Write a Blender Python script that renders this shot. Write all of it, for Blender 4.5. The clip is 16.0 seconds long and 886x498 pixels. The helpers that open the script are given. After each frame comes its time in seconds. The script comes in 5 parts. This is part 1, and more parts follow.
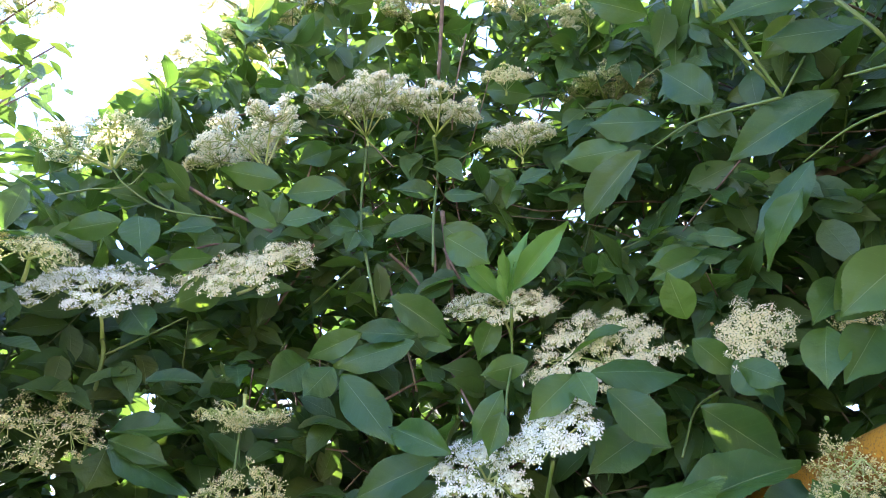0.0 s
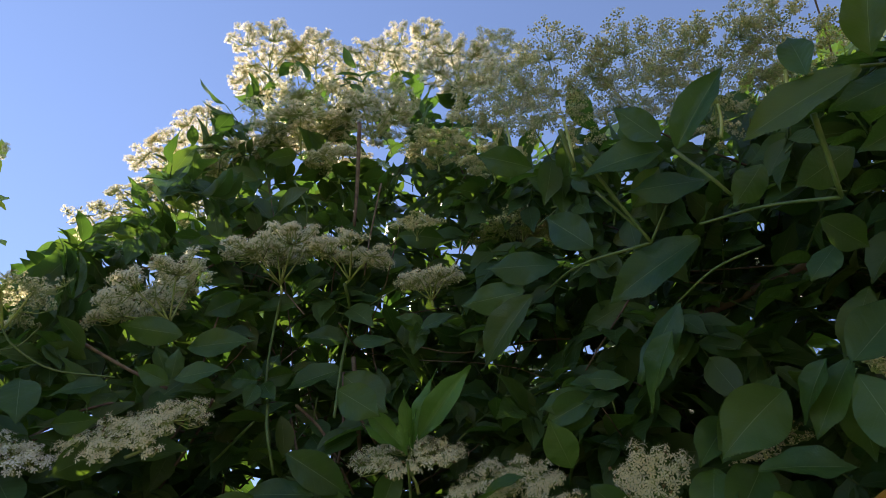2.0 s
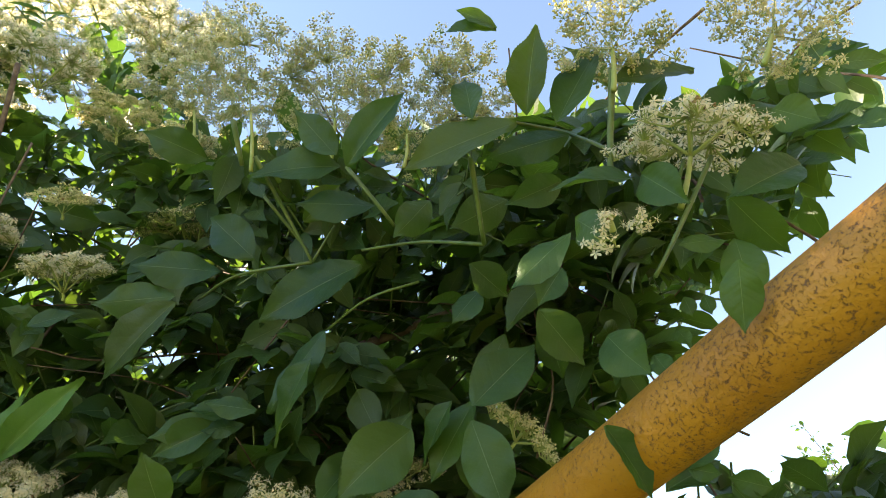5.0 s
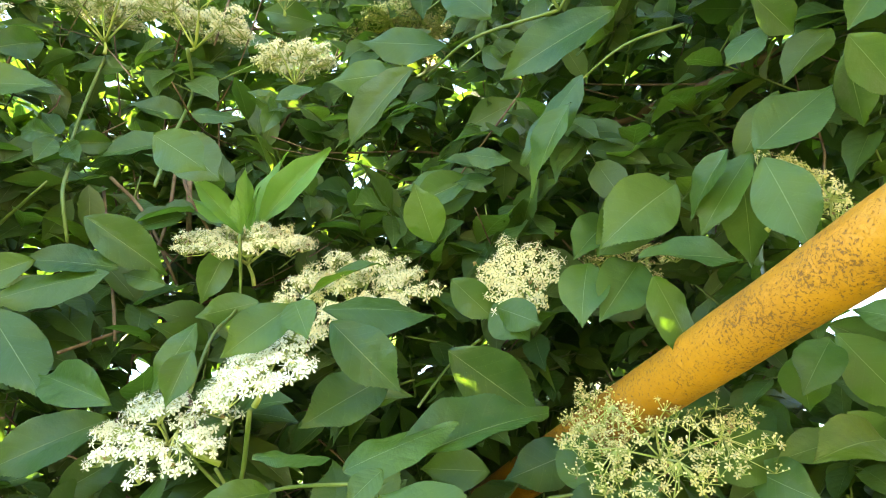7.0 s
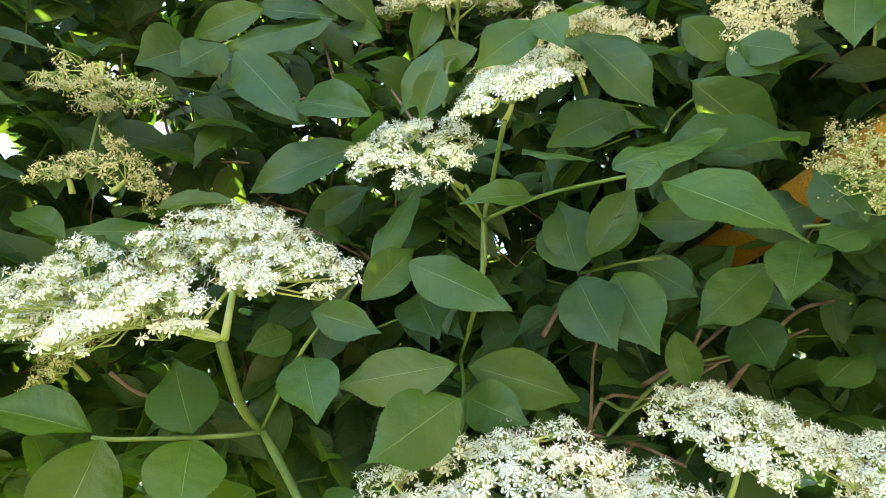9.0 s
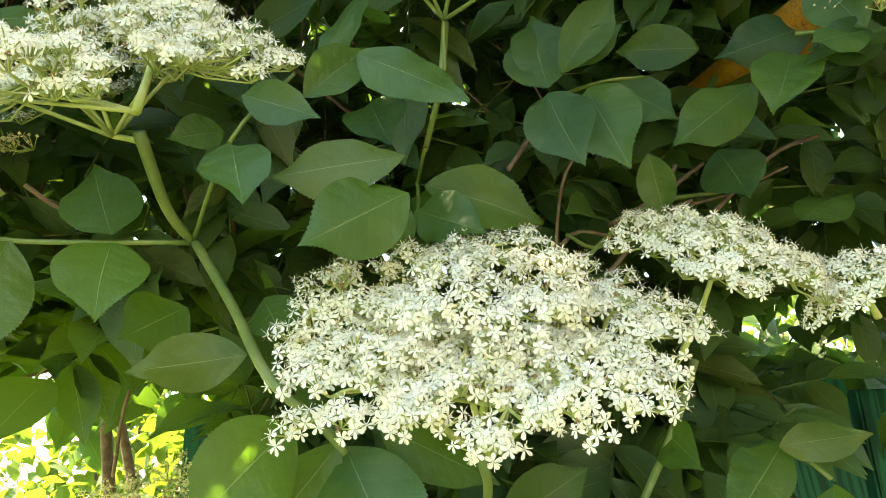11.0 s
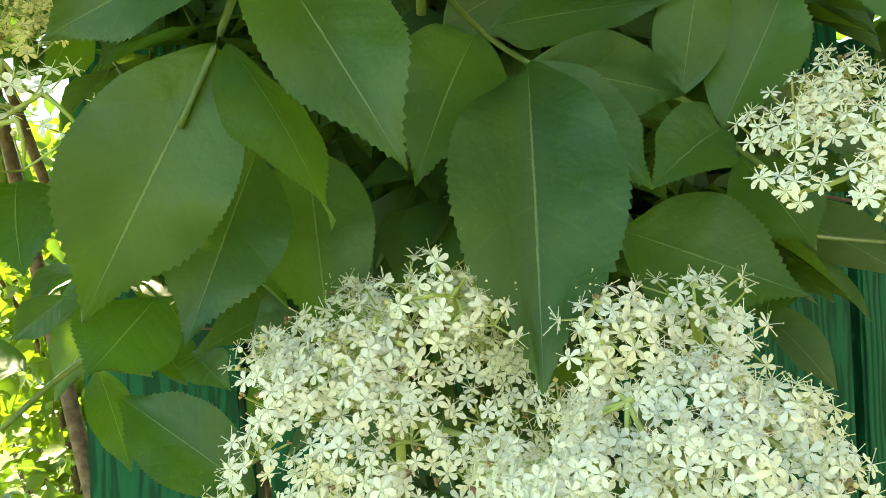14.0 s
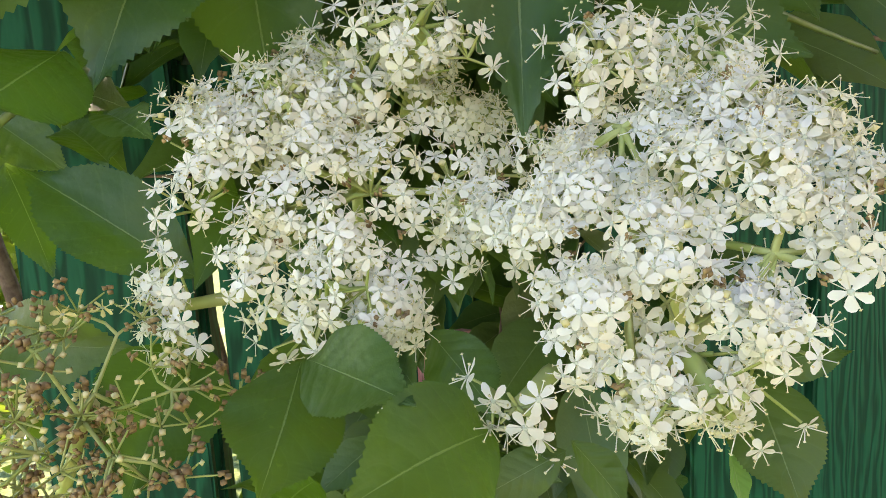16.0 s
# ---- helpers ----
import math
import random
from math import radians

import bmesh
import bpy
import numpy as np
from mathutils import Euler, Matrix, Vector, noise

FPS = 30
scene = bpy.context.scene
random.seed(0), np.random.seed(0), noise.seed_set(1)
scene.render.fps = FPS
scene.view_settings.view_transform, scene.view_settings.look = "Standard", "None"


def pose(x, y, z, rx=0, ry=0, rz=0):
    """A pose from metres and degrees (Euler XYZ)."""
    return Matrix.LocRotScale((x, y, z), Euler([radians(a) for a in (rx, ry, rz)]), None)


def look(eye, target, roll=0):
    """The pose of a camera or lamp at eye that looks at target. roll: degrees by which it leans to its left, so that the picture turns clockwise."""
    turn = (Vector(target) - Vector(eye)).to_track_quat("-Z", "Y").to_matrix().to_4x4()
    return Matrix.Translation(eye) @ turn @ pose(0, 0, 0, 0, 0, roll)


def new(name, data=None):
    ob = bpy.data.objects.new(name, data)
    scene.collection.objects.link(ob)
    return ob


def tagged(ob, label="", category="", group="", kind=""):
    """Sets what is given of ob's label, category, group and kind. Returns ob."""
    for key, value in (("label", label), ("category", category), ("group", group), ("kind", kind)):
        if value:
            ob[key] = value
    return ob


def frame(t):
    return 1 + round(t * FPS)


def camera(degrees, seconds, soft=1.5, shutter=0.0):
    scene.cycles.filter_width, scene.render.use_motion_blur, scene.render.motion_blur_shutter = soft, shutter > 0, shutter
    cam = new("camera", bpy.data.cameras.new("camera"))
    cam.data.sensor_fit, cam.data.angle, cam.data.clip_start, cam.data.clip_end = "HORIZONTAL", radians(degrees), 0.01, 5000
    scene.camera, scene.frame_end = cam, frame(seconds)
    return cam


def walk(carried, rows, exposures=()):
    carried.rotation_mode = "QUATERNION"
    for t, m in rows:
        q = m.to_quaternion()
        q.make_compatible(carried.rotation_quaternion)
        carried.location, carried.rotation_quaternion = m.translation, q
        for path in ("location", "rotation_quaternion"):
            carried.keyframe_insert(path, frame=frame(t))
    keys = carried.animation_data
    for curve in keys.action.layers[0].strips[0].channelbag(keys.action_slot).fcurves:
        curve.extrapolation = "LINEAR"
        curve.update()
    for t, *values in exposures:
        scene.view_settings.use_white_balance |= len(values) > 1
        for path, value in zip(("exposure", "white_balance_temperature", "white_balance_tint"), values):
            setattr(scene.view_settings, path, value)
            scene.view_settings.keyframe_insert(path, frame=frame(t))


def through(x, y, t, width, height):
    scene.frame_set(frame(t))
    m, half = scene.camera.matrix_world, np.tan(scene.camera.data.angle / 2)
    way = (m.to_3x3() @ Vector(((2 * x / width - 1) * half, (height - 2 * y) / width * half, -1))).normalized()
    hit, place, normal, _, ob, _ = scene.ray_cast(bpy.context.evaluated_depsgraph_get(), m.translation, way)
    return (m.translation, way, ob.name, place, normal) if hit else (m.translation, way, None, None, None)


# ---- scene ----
cam = camera(69.6, 16.0, soft=0.9)
PATH = [
    (0, (0.0028, 0.0565, 1.5709), (-0.0229, 1.6679, 2.7553), -1.81),
    (0.5, (0.0162, 0.0400, 1.5683), (0.0292, 1.5554, 2.8734), -2.99),
    (1, (0.0384, 0.0324, 1.5704), (0.0513, 1.4282, 3.0027), -3.42),
    (1.5, (0.0523, 0.0345, 1.5830), (0.0661, 1.3617, 3.0792), -4.49),
    (2, (0.0861, 0.0378, 1.5772), (0.1991, 1.3800, 3.0556), -7.65),
    (2.5, (0.1187, 0.0666, 1.5961), (0.5192, 1.3748, 3.0550), -13.46),
    (3, (0.1646, 0.0731, 1.6082), (0.7574, 1.3482, 3.0304), -17.00),
    (3.5, (0.1788, 0.0704, 1.6196), (0.9248, 1.3045, 3.0055), -20.61),
    (3.7, (0.1793, 0.0647, 1.6212), (1.0004, 1.2557, 3.0024), -21.62),
    (5.8, (0.1820, 0.0894, 1.6074), (1.0926, 1.2645, 2.9454), -21.82),
    (6, (0.1952, 0.1028, 1.6101), (0.9718, 1.4154, 2.9039), -18.83),
    (6.5, (0.1500, 0.1693, 1.5869), (0.8014, 1.5953, 2.8288), -14.48),
    (7, (0.1120, 0.2035, 1.5717), (0.5909, 1.7613, 2.7308), -9.22),
    (7.5, (0.0594, 0.2195, 1.5537), (0.3536, 1.8494, 2.6748), -6.12),
    (8, (0.0347, 0.2317, 1.5382), (0.1845, 1.9414, 2.5650), -4.42),
    (8.5, (0.0293, 0.2505, 1.5168), (0.1409, 2.0266, 2.4294), -4.09),
    (9, (0.0152, 0.2791, 1.4937), (0.1444, 2.0987, 2.3137), -2.52),
    (9.2, (0.0081, 0.2858, 1.4849), (0.1274, 2.1369, 2.2328), -2.06),
    (11.3, (0.0389, 0.3573, 1.4270), (0.2586, 2.2693, 1.9713), -2.24),
    (11.5, (0.0421, 0.3658, 1.4177), (0.2739, 2.2849, 1.9308), -2.28),
    (12, (0.0457, 0.3848, 1.3925), (0.2905, 2.3203, 1.8332), -2.32),
    (12.5, (0.0512, 0.4034, 1.3636), (0.3121, 2.3526, 1.7278), -2.45),
    (13, (0.0522, 0.4299, 1.3293), (0.3305, 2.4015, 1.5176), -2.46),
    (13.5, (0.0554, 0.4546, 1.2958), (0.3419, 2.4314, 1.3959), -2.63),
    (14, (0.0523, 0.4739, 1.2745), (0.3728, 2.4480, 1.2683), -2.93),
    (14.5, (0.0507, 0.4846, 1.2598), (0.3889, 2.4524, 1.1429), -3.25),
    (15, (0.0514, 0.4906, 1.2453), (0.4344, 2.4399, 1.0134), -3.01),
    (15.5, (0.0485, 0.4940, 1.2316), (0.4648, 2.4320, 0.9654), -3.00),
    (16, (0.0520, 0.5010, 1.2230), (0.4827, 2.4304, 0.9200), -2.99),
]
EXPOSURES = [(0.0, 3.22, 6050, 34), (0.5, 2.45, 6400, 32), (1.0, 1.55, 6600, 28), (1.5, 1.15, 6800, 22), (2.0, 1.0, 6700, 23), (2.5, 1.58, 7600, 17), (3.0, 2.0, 8000, 15), (3.5, 2.25, 7800, 13), (5.8, 2.1, 8600, 14), (6.2, 2.75, 9300, 15), (6.6, 3.32, 9700, 11), (7.0, 3.85, 8500, 7), (8.0, 3.68, 7800, 13), (8.6, 3.55, 7900, 14), (9.2, 3.4, 7800, 14), (11.3, 3.2, 8700, 9), (12.5, 3.2, 9100, 2), (13.0, 3.05, 9400, -9), (14.5, 2.9, 9000, -2), (16.0, 2.7, 7700, 25)]
walk(cam, [(t, look(eye, target, roll)) for t, eye, target, roll in PATH], EXPOSURES)

# ---- world and sun ----
SUN_AZ, SUN_EL = -53.0, 43.0
world = bpy.data.worlds.new("world")
scene.world = world
world.use_nodes = True
wn = world.node_tree.nodes
sky = wn.new("ShaderNodeTexSky")
sky.sky_type, sky.sun_disc = "NISHITA", False
sky.sun_elevation, sky.sun_rotation = radians(SUN_EL), radians(SUN_AZ)
sky.air_density, sky.dust_density, sky.ozone_density = 1.0, 0.0, 2.2
wn["Background"].inputs["Strength"].default_value = 0.12
world.node_tree.links.new(sky.outputs[0], wn["Background"].inputs["Color"])
sun = new("sun", bpy.data.lights.new("sun", "SUN"))
sun.data.energy, sun.data.angle, sun.data.color = 5.0, radians(0.53), (1.0, 0.93, 0.82)
to_sun = Vector((math.sin(radians(SUN_AZ)) * math.cos(radians(SUN_EL)), math.cos(radians(SUN_AZ)) * math.cos(radians(SUN_EL)), math.sin(radians(SUN_EL))))
sun.matrix_world = look(to_sun * 30, (0, 0, 0))


# ---- materials ----
class Nodes:
    """A small wrapper to wire node materials."""

    def __init__(self, name):
        self.mat = bpy.data.materials.new(name)
        self.mat.use_nodes = True
        self.tree = self.mat.node_tree
        self.bsdf = self.tree.nodes["Principled BSDF"]
        self.out = self.tree.nodes["Material Output"]

    def add(self, kind, ins=None, **attrs):
        n = self.tree.nodes.new(kind)
        for k, v in attrs.items():
            setattr(n, k, v)
        for k, v in (ins or {}).items():
            self.set(n.inputs[k], v)
        return n

    def set(self, socket, v):
        if isinstance(v, bpy.types.NodeSocket):
            self.tree.links.new(v, socket)
        else:
            socket.default_value = v

    def math(self, op, a, b=0.0, c=0.0):
        return self.add("ShaderNodeMath", {0: a, 1: b, 2: c}, operation=op).outputs[0]

    def mix(self, f, a, b):
        n = self.add("ShaderNodeMix", data_type="RGBA")
        self.set(n.inputs[0], f)
        self.set(n.inputs[6], a if isinstance(a, bpy.types.NodeSocket) else (*a, 1))
        self.set(n.inputs[7], b if isinstance(b, bpy.types.NodeSocket) else (*b, 1))
        return n.outputs[2]

    def noise(self, scale, detail=4.0, vector=None, rough=0.55):
        n = self.add("ShaderNodeTexNoise", {"Scale": scale, "Detail": detail, "Roughness": rough})
        if vector is not None:
            self.set(n.inputs["Vector"], vector)
        return n.outputs[0]

    def step(self, v, lo, hi):
        return self.add("ShaderNodeMapRange", {0: v, 1: lo, 2: hi}, interpolation_type="SMOOTHSTEP").outputs[0]

    def bump(self, height, strength, distance):
        return self.add("ShaderNodeBump", {"Height": height, "Strength": strength, "Distance": distance}).outputs[0]

    def place(self):
        return self.add("ShaderNodeTexCoord").outputs["Object"]

    def thin(self, colour, share):
        """Let part of the light through, as leaves and petals do."""
        t = self.add("ShaderNodeBsdfTranslucent")
        self.set(t.inputs[0], colour if isinstance(colour, bpy.types.NodeSocket) else (*colour, 1))
        m = self.add("ShaderNodeMixShader", {0: share, 1: self.bsdf.outputs[0], 2: t.outputs[0]})
        self.tree.links.new(m.outputs[0], self.out.inputs[0])


def leaf_material(name, low, high, through, share, island):
    """Leaf with pale midrib, side veins, mottling and a random shade for each leaf."""
    m = Nodes(name)
    uv = m.add("ShaderNodeUVMap").outputs[0]
    sep = m.add("ShaderNodeSeparateXYZ", {0: uv})
    wob = m.math("MULTIPLY", m.math("SUBTRACT", m.noise(60.0, 2.0), 0.5), 0.02)
    half = m.math("ADD", m.math("SUBTRACT", sep.outputs[0], 0.5), wob)
    u = m.math("MULTIPLY", m.math("ABSOLUTE", half), 2.0)
    v = sep.outputs[1]
    rnd = m.add("ShaderNodeNewGeometry").outputs["Random Per Island"] if island else m.add("ShaderNodeObjectInfo").outputs["Random"]
    rnd2 = m.math("FRACT", m.math("MULTIPLY", rnd, 17.31))
    where = m.add("ShaderNodeNewGeometry").outputs["Position"]
    blotch = m.step(m.noise(28.0, 3.0, where), 0.35, 0.7)
    fine = m.noise(420.0, 3.0, where)
    base = m.mix(rnd, low, high)
    base = m.mix(m.math("MULTIPLY", blotch, 0.35), base, (high[0] * 1.25, high[1] * 1.05, high[2] * 0.8))
    base = m.mix(m.step(fine, 0.62, 0.75), base, (high[0] * 1.35, high[1] * 1.25, high[2] * 1.2))
    cool = m.step(m.noise(16.0, 2.0, where), 0.42, 0.62)
    base = m.mix(m.math("MULTIPLY", cool, 0.45), base, (low[0] * 1.1, low[1] * 1.25, low[2] * 1.8))
    old = m.math("MULTIPLY", m.step(rnd2, 0.82, 0.95), 0.5)
    base = m.mix(old, base, (high[0] * 1.7, high[1] * 0.95, high[2] * 0.55))
    vein = m.math("FRACT", m.math("ADD", m.math("MULTIPLY", m.math("SUBTRACT", v, m.math("MULTIPLY", u, 0.22)), 8.0), rnd2))
    ridge = m.math("ABSOLUTE", m.math("SUBTRACT", vein, 0.5))
    side = m.math("SUBTRACT", 1.0, m.step(ridge, 0.0, 0.07))
    rib = m.math("SUBTRACT", 1.0, m.step(u, 0.007, 0.024))
    base = m.mix(m.math("MULTIPLY", side, 0.20), base, (0.09, 0.16, 0.05))
    base = m.mix(m.math("MULTIPLY", rib, 0.65), base, (0.22, 0.30, 0.12))
    scar = m.step(m.noise(95.0, 6.0, where, 0.75), 0.69, 0.74)
    base = m.mix(m.math("MULTIPLY", scar, 0.35), base, (0.22, 0.26, 0.16))
    m.set(m.bsdf.inputs["Base Color"], base)
    m.set(m.bsdf.inputs["Roughness"], m.math("ADD", 0.26, m.math("MULTIPLY", m.noise(45.0, 3.0, where), 0.40)))
    m.set(m.bsdf.inputs["Specular IOR Level"], 0.42)
    puff = m.math("ADD", m.math("ADD", m.math("MULTIPLY", m.step(ridge, 0.0, 0.4), 0.16), m.math("MULTIPLY", m.noise(90.0, 3.0, where), 1.6)), m.math("MULTIPLY", fine, 0.25))
    m.set(m.bsdf.inputs["Normal"], m.bump(m.math("SUBTRACT", puff, m.math("MULTIPLY", rib, 0.8)), 0.38, 0.0022))
    m.thin(m.mix(rnd2, through, (through[0] * 0.6, through[1] * 0.85, through[2])), share)
    return m.mat


def plain_material(name, colour, other, scale, rough=0.6, through=None, share=0.3, metal=0.0, bump=0.0, spread=(0.35, 0.65)):
    m = Nodes(name)
    where = m.add("ShaderNodeNewGeometry").outputs["Position"]
    n = m.noise(scale, 4.0, where)
    m.set(m.bsdf.inputs["Base Color"], m.mix(m.step(n, *spread), colour, other))
    m.set(m.bsdf.inputs["Roughness"], rough)
    m.set(m.bsdf.inputs["Metallic"], metal)
    if bump:
        m.set(m.bsdf.inputs["Normal"], m.bump(m.noise(scale * 3, 4.0, where), 0.5, bump))
    if through:
        m.thin(through, share)
    return m.mat


LEAF = leaf_material("elder_leaf", (0.014, 0.054, 0.014), (0.054, 0.114, 0.018), (0.19, 0.32, 0.02), 0.34, False)
YOUNG = leaf_material("young_elder_leaf", (0.085, 0.20, 0.035), (0.11, 0.24, 0.04), (0.25, 0.45, 0.05), 0.3, False)
FOLIAGE = leaf_material("elder_foliage", (0.024, 0.066, 0.020), (0.060, 0.106, 0.026), (0.20, 0.34, 0.03), 0.34, True)
CHERRY_LEAF = leaf_material("cherry_leaf", (0.05, 0.10, 0.02), (0.08, 0.14, 0.03), (0.20, 0.30, 0.03), 0.25, True)
YARD_LEAF = leaf_material("yard_leaf", (0.075, 0.135, 0.018), (0.12, 0.175, 0.025), (0.32, 0.42, 0.035), 0.36, True)
PETAL = plain_material("petal_white", (0.90, 0.895, 0.84), (0.87, 0.81, 0.62), 55.0, 0.55, (0.94, 0.91, 0.77), 0.46, spread=(0.42, 0.70))
CREAM = plain_material("petal_cream", (0.93, 0.86, 0.66), (0.90, 0.76, 0.50), 90.0, 0.6, (0.96, 0.87, 0.60), 0.58)
DULL = plain_material("petal_faded", (0.84, 0.75, 0.42), (0.70, 0.58, 0.27), 90.0, 0.65, (0.92, 0.82, 0.46), 0.72)
ANTHER = plain_material("anther", (0.76, 0.70, 0.42), (0.66, 0.56, 0.28), 300.0, 0.7)
EYE_MAT = plain_material("flower_centre", (0.46, 0.50, 0.38), (0.60, 0.62, 0.48), 400.0, 0.5)
WITHERED = plain_material("withered_floret", (0.17, 0.10, 0.038), (0.36, 0.24, 0.10), 300.0, 0.8)
BUD = plain_material("green_bud", (0.74, 0.68, 0.34), (0.82, 0.74, 0.46), 300.0, 0.5, (0.85, 0.78, 0.40), 0.4)
STALK = plain_material("green_stalk", (0.075, 0.13, 0.03), (0.13, 0.17, 0.045), 60.0, 0.5, (0.25, 0.4, 0.05), 0.1)
RAY = plain_material("flower_stalk", (0.32, 0.40, 0.10), (0.46, 0.48, 0.18), 60.0, 0.5, (0.4, 0.5, 0.1), 0.2)
BARK = plain_material("elder_bark", (0.10, 0.058, 0.040), (0.19, 0.125, 0.085), 70.0, 0.85, bump=0.002)


# ---- mesh helpers ----
def unit(v):
    v = np.asarray(v, float)
    return v / max(np.linalg.norm(v), 1e-9)


def basis(axis, hint=(0.31, 0.17, 0.93)):
    """Two directions square to the axis."""
    a = unit(axis)
    x = np.cross(hint, a)
    if np.linalg.norm(x) < 0.1:
        x = np.cross((1, 0, 0), a)
    x = unit(x)
    return x, np.cross(a, x), a


class Geo:
    """Gathers pieces of one mesh."""

    def __init__(self):
        self.v, self.loops, self.sizes, self.m, self.uv, self.n = [], [], [], [], [], 0

    def add(self, verts, faces, mats, uv=None):
        verts = np.asarray(verts, float)
        self.v.append(verts)
        self.loops.append(np.fromiter((i for face in faces for i in face), np.int32) + self.n)
        self.sizes.append(np.array([len(face) for face in faces], np.int32))
        self.m.append(np.array(mats, np.int32) if isinstance(mats, list) else np.full(len(faces), mats, np.int32))
        self.n += len(verts)
        self.uv.append(np.asarray(uv, float) if uv is not None else np.zeros((len(verts), 2)))

    def scatter(self, piece, axes, places):
        """Copies of a piece, by three axes and a place for each."""
        if not len(places):
            return
        axes, places = np.asarray(axes, float), np.asarray(places, float)
        verts, count = np.concatenate(piece.v), len(places)
        self.v.append((np.einsum("vi,nij->nvj", verts, axes) + places[:, None]).reshape(-1, 3))
        step = (np.arange(count) * len(verts) + self.n)[:, None]
        self.loops.append((np.concatenate(piece.loops)[None] + step).ravel().astype(np.int32))
        self.sizes.append(np.tile(np.concatenate(piece.sizes), count))
        self.m.append(np.tile(np.concatenate(piece.m), count))
        self.uv.append(np.tile(np.concatenate(piece.uv), (count, 1)))
        self.n += count * len(verts)

    def sticks(self, starts, ends, r0, r1, mat=0):
        """Many thin straight three-sided stalks."""
        starts, ends = np.asarray(starts, float), np.asarray(ends, float)
        way = ends - starts
        way /= np.maximum(np.linalg.norm(way, axis=1, keepdims=True), 1e-9)
        x = np.cross(way, (0.31, 0.57, 0.76))
        x /= np.maximum(np.linalg.norm(x, axis=1, keepdims=True), 1e-9)
        y = np.cross(way, x)
        ring = [math.cos(k * 2.0944) * x + math.sin(k * 2.0944) * y for k in range(3)]
        verts = np.stack([starts + r0 * q for q in ring] + [ends + r1 * q for q in ring], 1)
        side = np.array((0, 1, 4, 3, 1, 2, 5, 4, 2, 0, 3, 5))
        self.v.append(verts.reshape(-1, 3))
        self.loops.append((side[None] + (np.arange(len(starts)) * 6 + self.n)[:, None]).ravel().astype(np.int32))
        self.sizes.append(np.full(3 * len(starts), 4, np.int32))
        self.m.append(np.full(3 * len(starts), mat, np.int32))
        self.uv.append(np.zeros((6 * len(starts), 2)))
        self.n += 6 * len(starts)

    def tube(self, points, radii, mat=0, sides=5):
        points = np.asarray(points, float)
        rings = []
        a = np.arange(sides) * 2 * np.pi / sides
        for i, q in enumerate(points):
            way = points[min(i + 1, len(points) - 1)] - points[max(i - 1, 0)]
            x, y, _ = basis(way)
            rings.append(q + radii[i] * (np.cos(a)[:, None] * x + np.sin(a)[:, None] * y))
        faces = []
        for i in range(len(points) - 1):
            for j in range(sides):
                k = (j + 1) % sides
                faces.append((i * sides + j, i * sides + k, (i + 1) * sides + k, (i + 1) * sides + j))
        last = (len(points) - 1) * sides
        faces += [tuple(range(sides))[::-1], tuple(range(last, last + sides))]
        self.add(np.concatenate(rings), faces, mat)

    def mesh(self, name, materials, smooth=True):
        me = bpy.data.meshes.new(name)
        for mat in materials:
            me.materials.append(mat)
        if not self.n:
            return me
        verts, loops, sizes = np.concatenate(self.v), np.concatenate(self.loops), np.concatenate(self.sizes)
        me.vertices.add(len(verts))
        me.vertices.foreach_set("co", verts.ravel())
        me.loops.add(len(loops))
        me.loops.foreach_set("vertex_index", loops)
        me.polygons.add(len(sizes))
        me.polygons.foreach_set("loop_start", np.concatenate(([0], np.cumsum(sizes)[:-1])).astype(np.int32))
        me.polygons.foreach_set("material_index", np.concatenate(self.m))
        me.polygons.foreach_set("use_smooth", np.full(len(sizes), smooth))
        me.update(calc_edges=True)
        layer = me.uv_layers.new(name="UVMap")
        layer.data.foreach_set("uv", np.concatenate(self.uv)[loops].ravel())
        me.validate()
        return me


def part(name, mesh, parent, m=None, label="", kind=""):
    """A mesh as one part under a thing or a part; m is its pose in the world."""
    ob = new(name, mesh)
    ob.parent = parent
    ob.matrix_parent_inverse = WORLD_OF[parent.name].inverted()
    WORLD_OF[ob.name] = (m or Matrix()).copy()
    ob.matrix_basis = WORLD_OF[ob.name]
    return tagged(ob, label=label, kind=kind)


WORLD_OF = {}


def thing(name, at, label, category, group="", kind=""):
    ob = new(name)
    ob.empty_display_size = 0.1
    ob.matrix_basis = Matrix.Translation(at)
    WORLD_OF[ob.name] = ob.matrix_basis.copy()
    return tagged(ob, label, category, group, kind)


def curve_through(points, steps=6):
    """A smooth line through the points."""
    p = [np.asarray(q, float) for q in points]
    if len(p) == 2:
        return [p[0] + (p[1] - p[0]) * i / steps for i in range(steps + 1)]
    p = [2 * p[0] - p[1], *p, 2 * p[-1] - p[-2]]
    out = []
    for i in range(1, len(p) - 2):
        for s in range(steps):
            t = s / steps
            a, b, c, d = p[i - 1 : i + 3]
            out.append(0.5 * (2 * b + (c - a) * t + (2 * a - 5 * b + 4 * c - d) * t * t + (3 * b - a - 3 * c + d) * t**3))
    return out + [p[-2]]


# ---- leaf shapes: along +y from 0 to 1, one wide, face up ----
def leaf_outline(v):
    if not 0 < v < 1:
        return 0.0
    tip = min(max((v - 0.68) / 0.26, 0.0), 1.0)
    return 0.5 * math.sin(math.pi * v**0.92) ** 0.92 * (1 - 0.50 * tip * tip * (3 - 2 * tip))


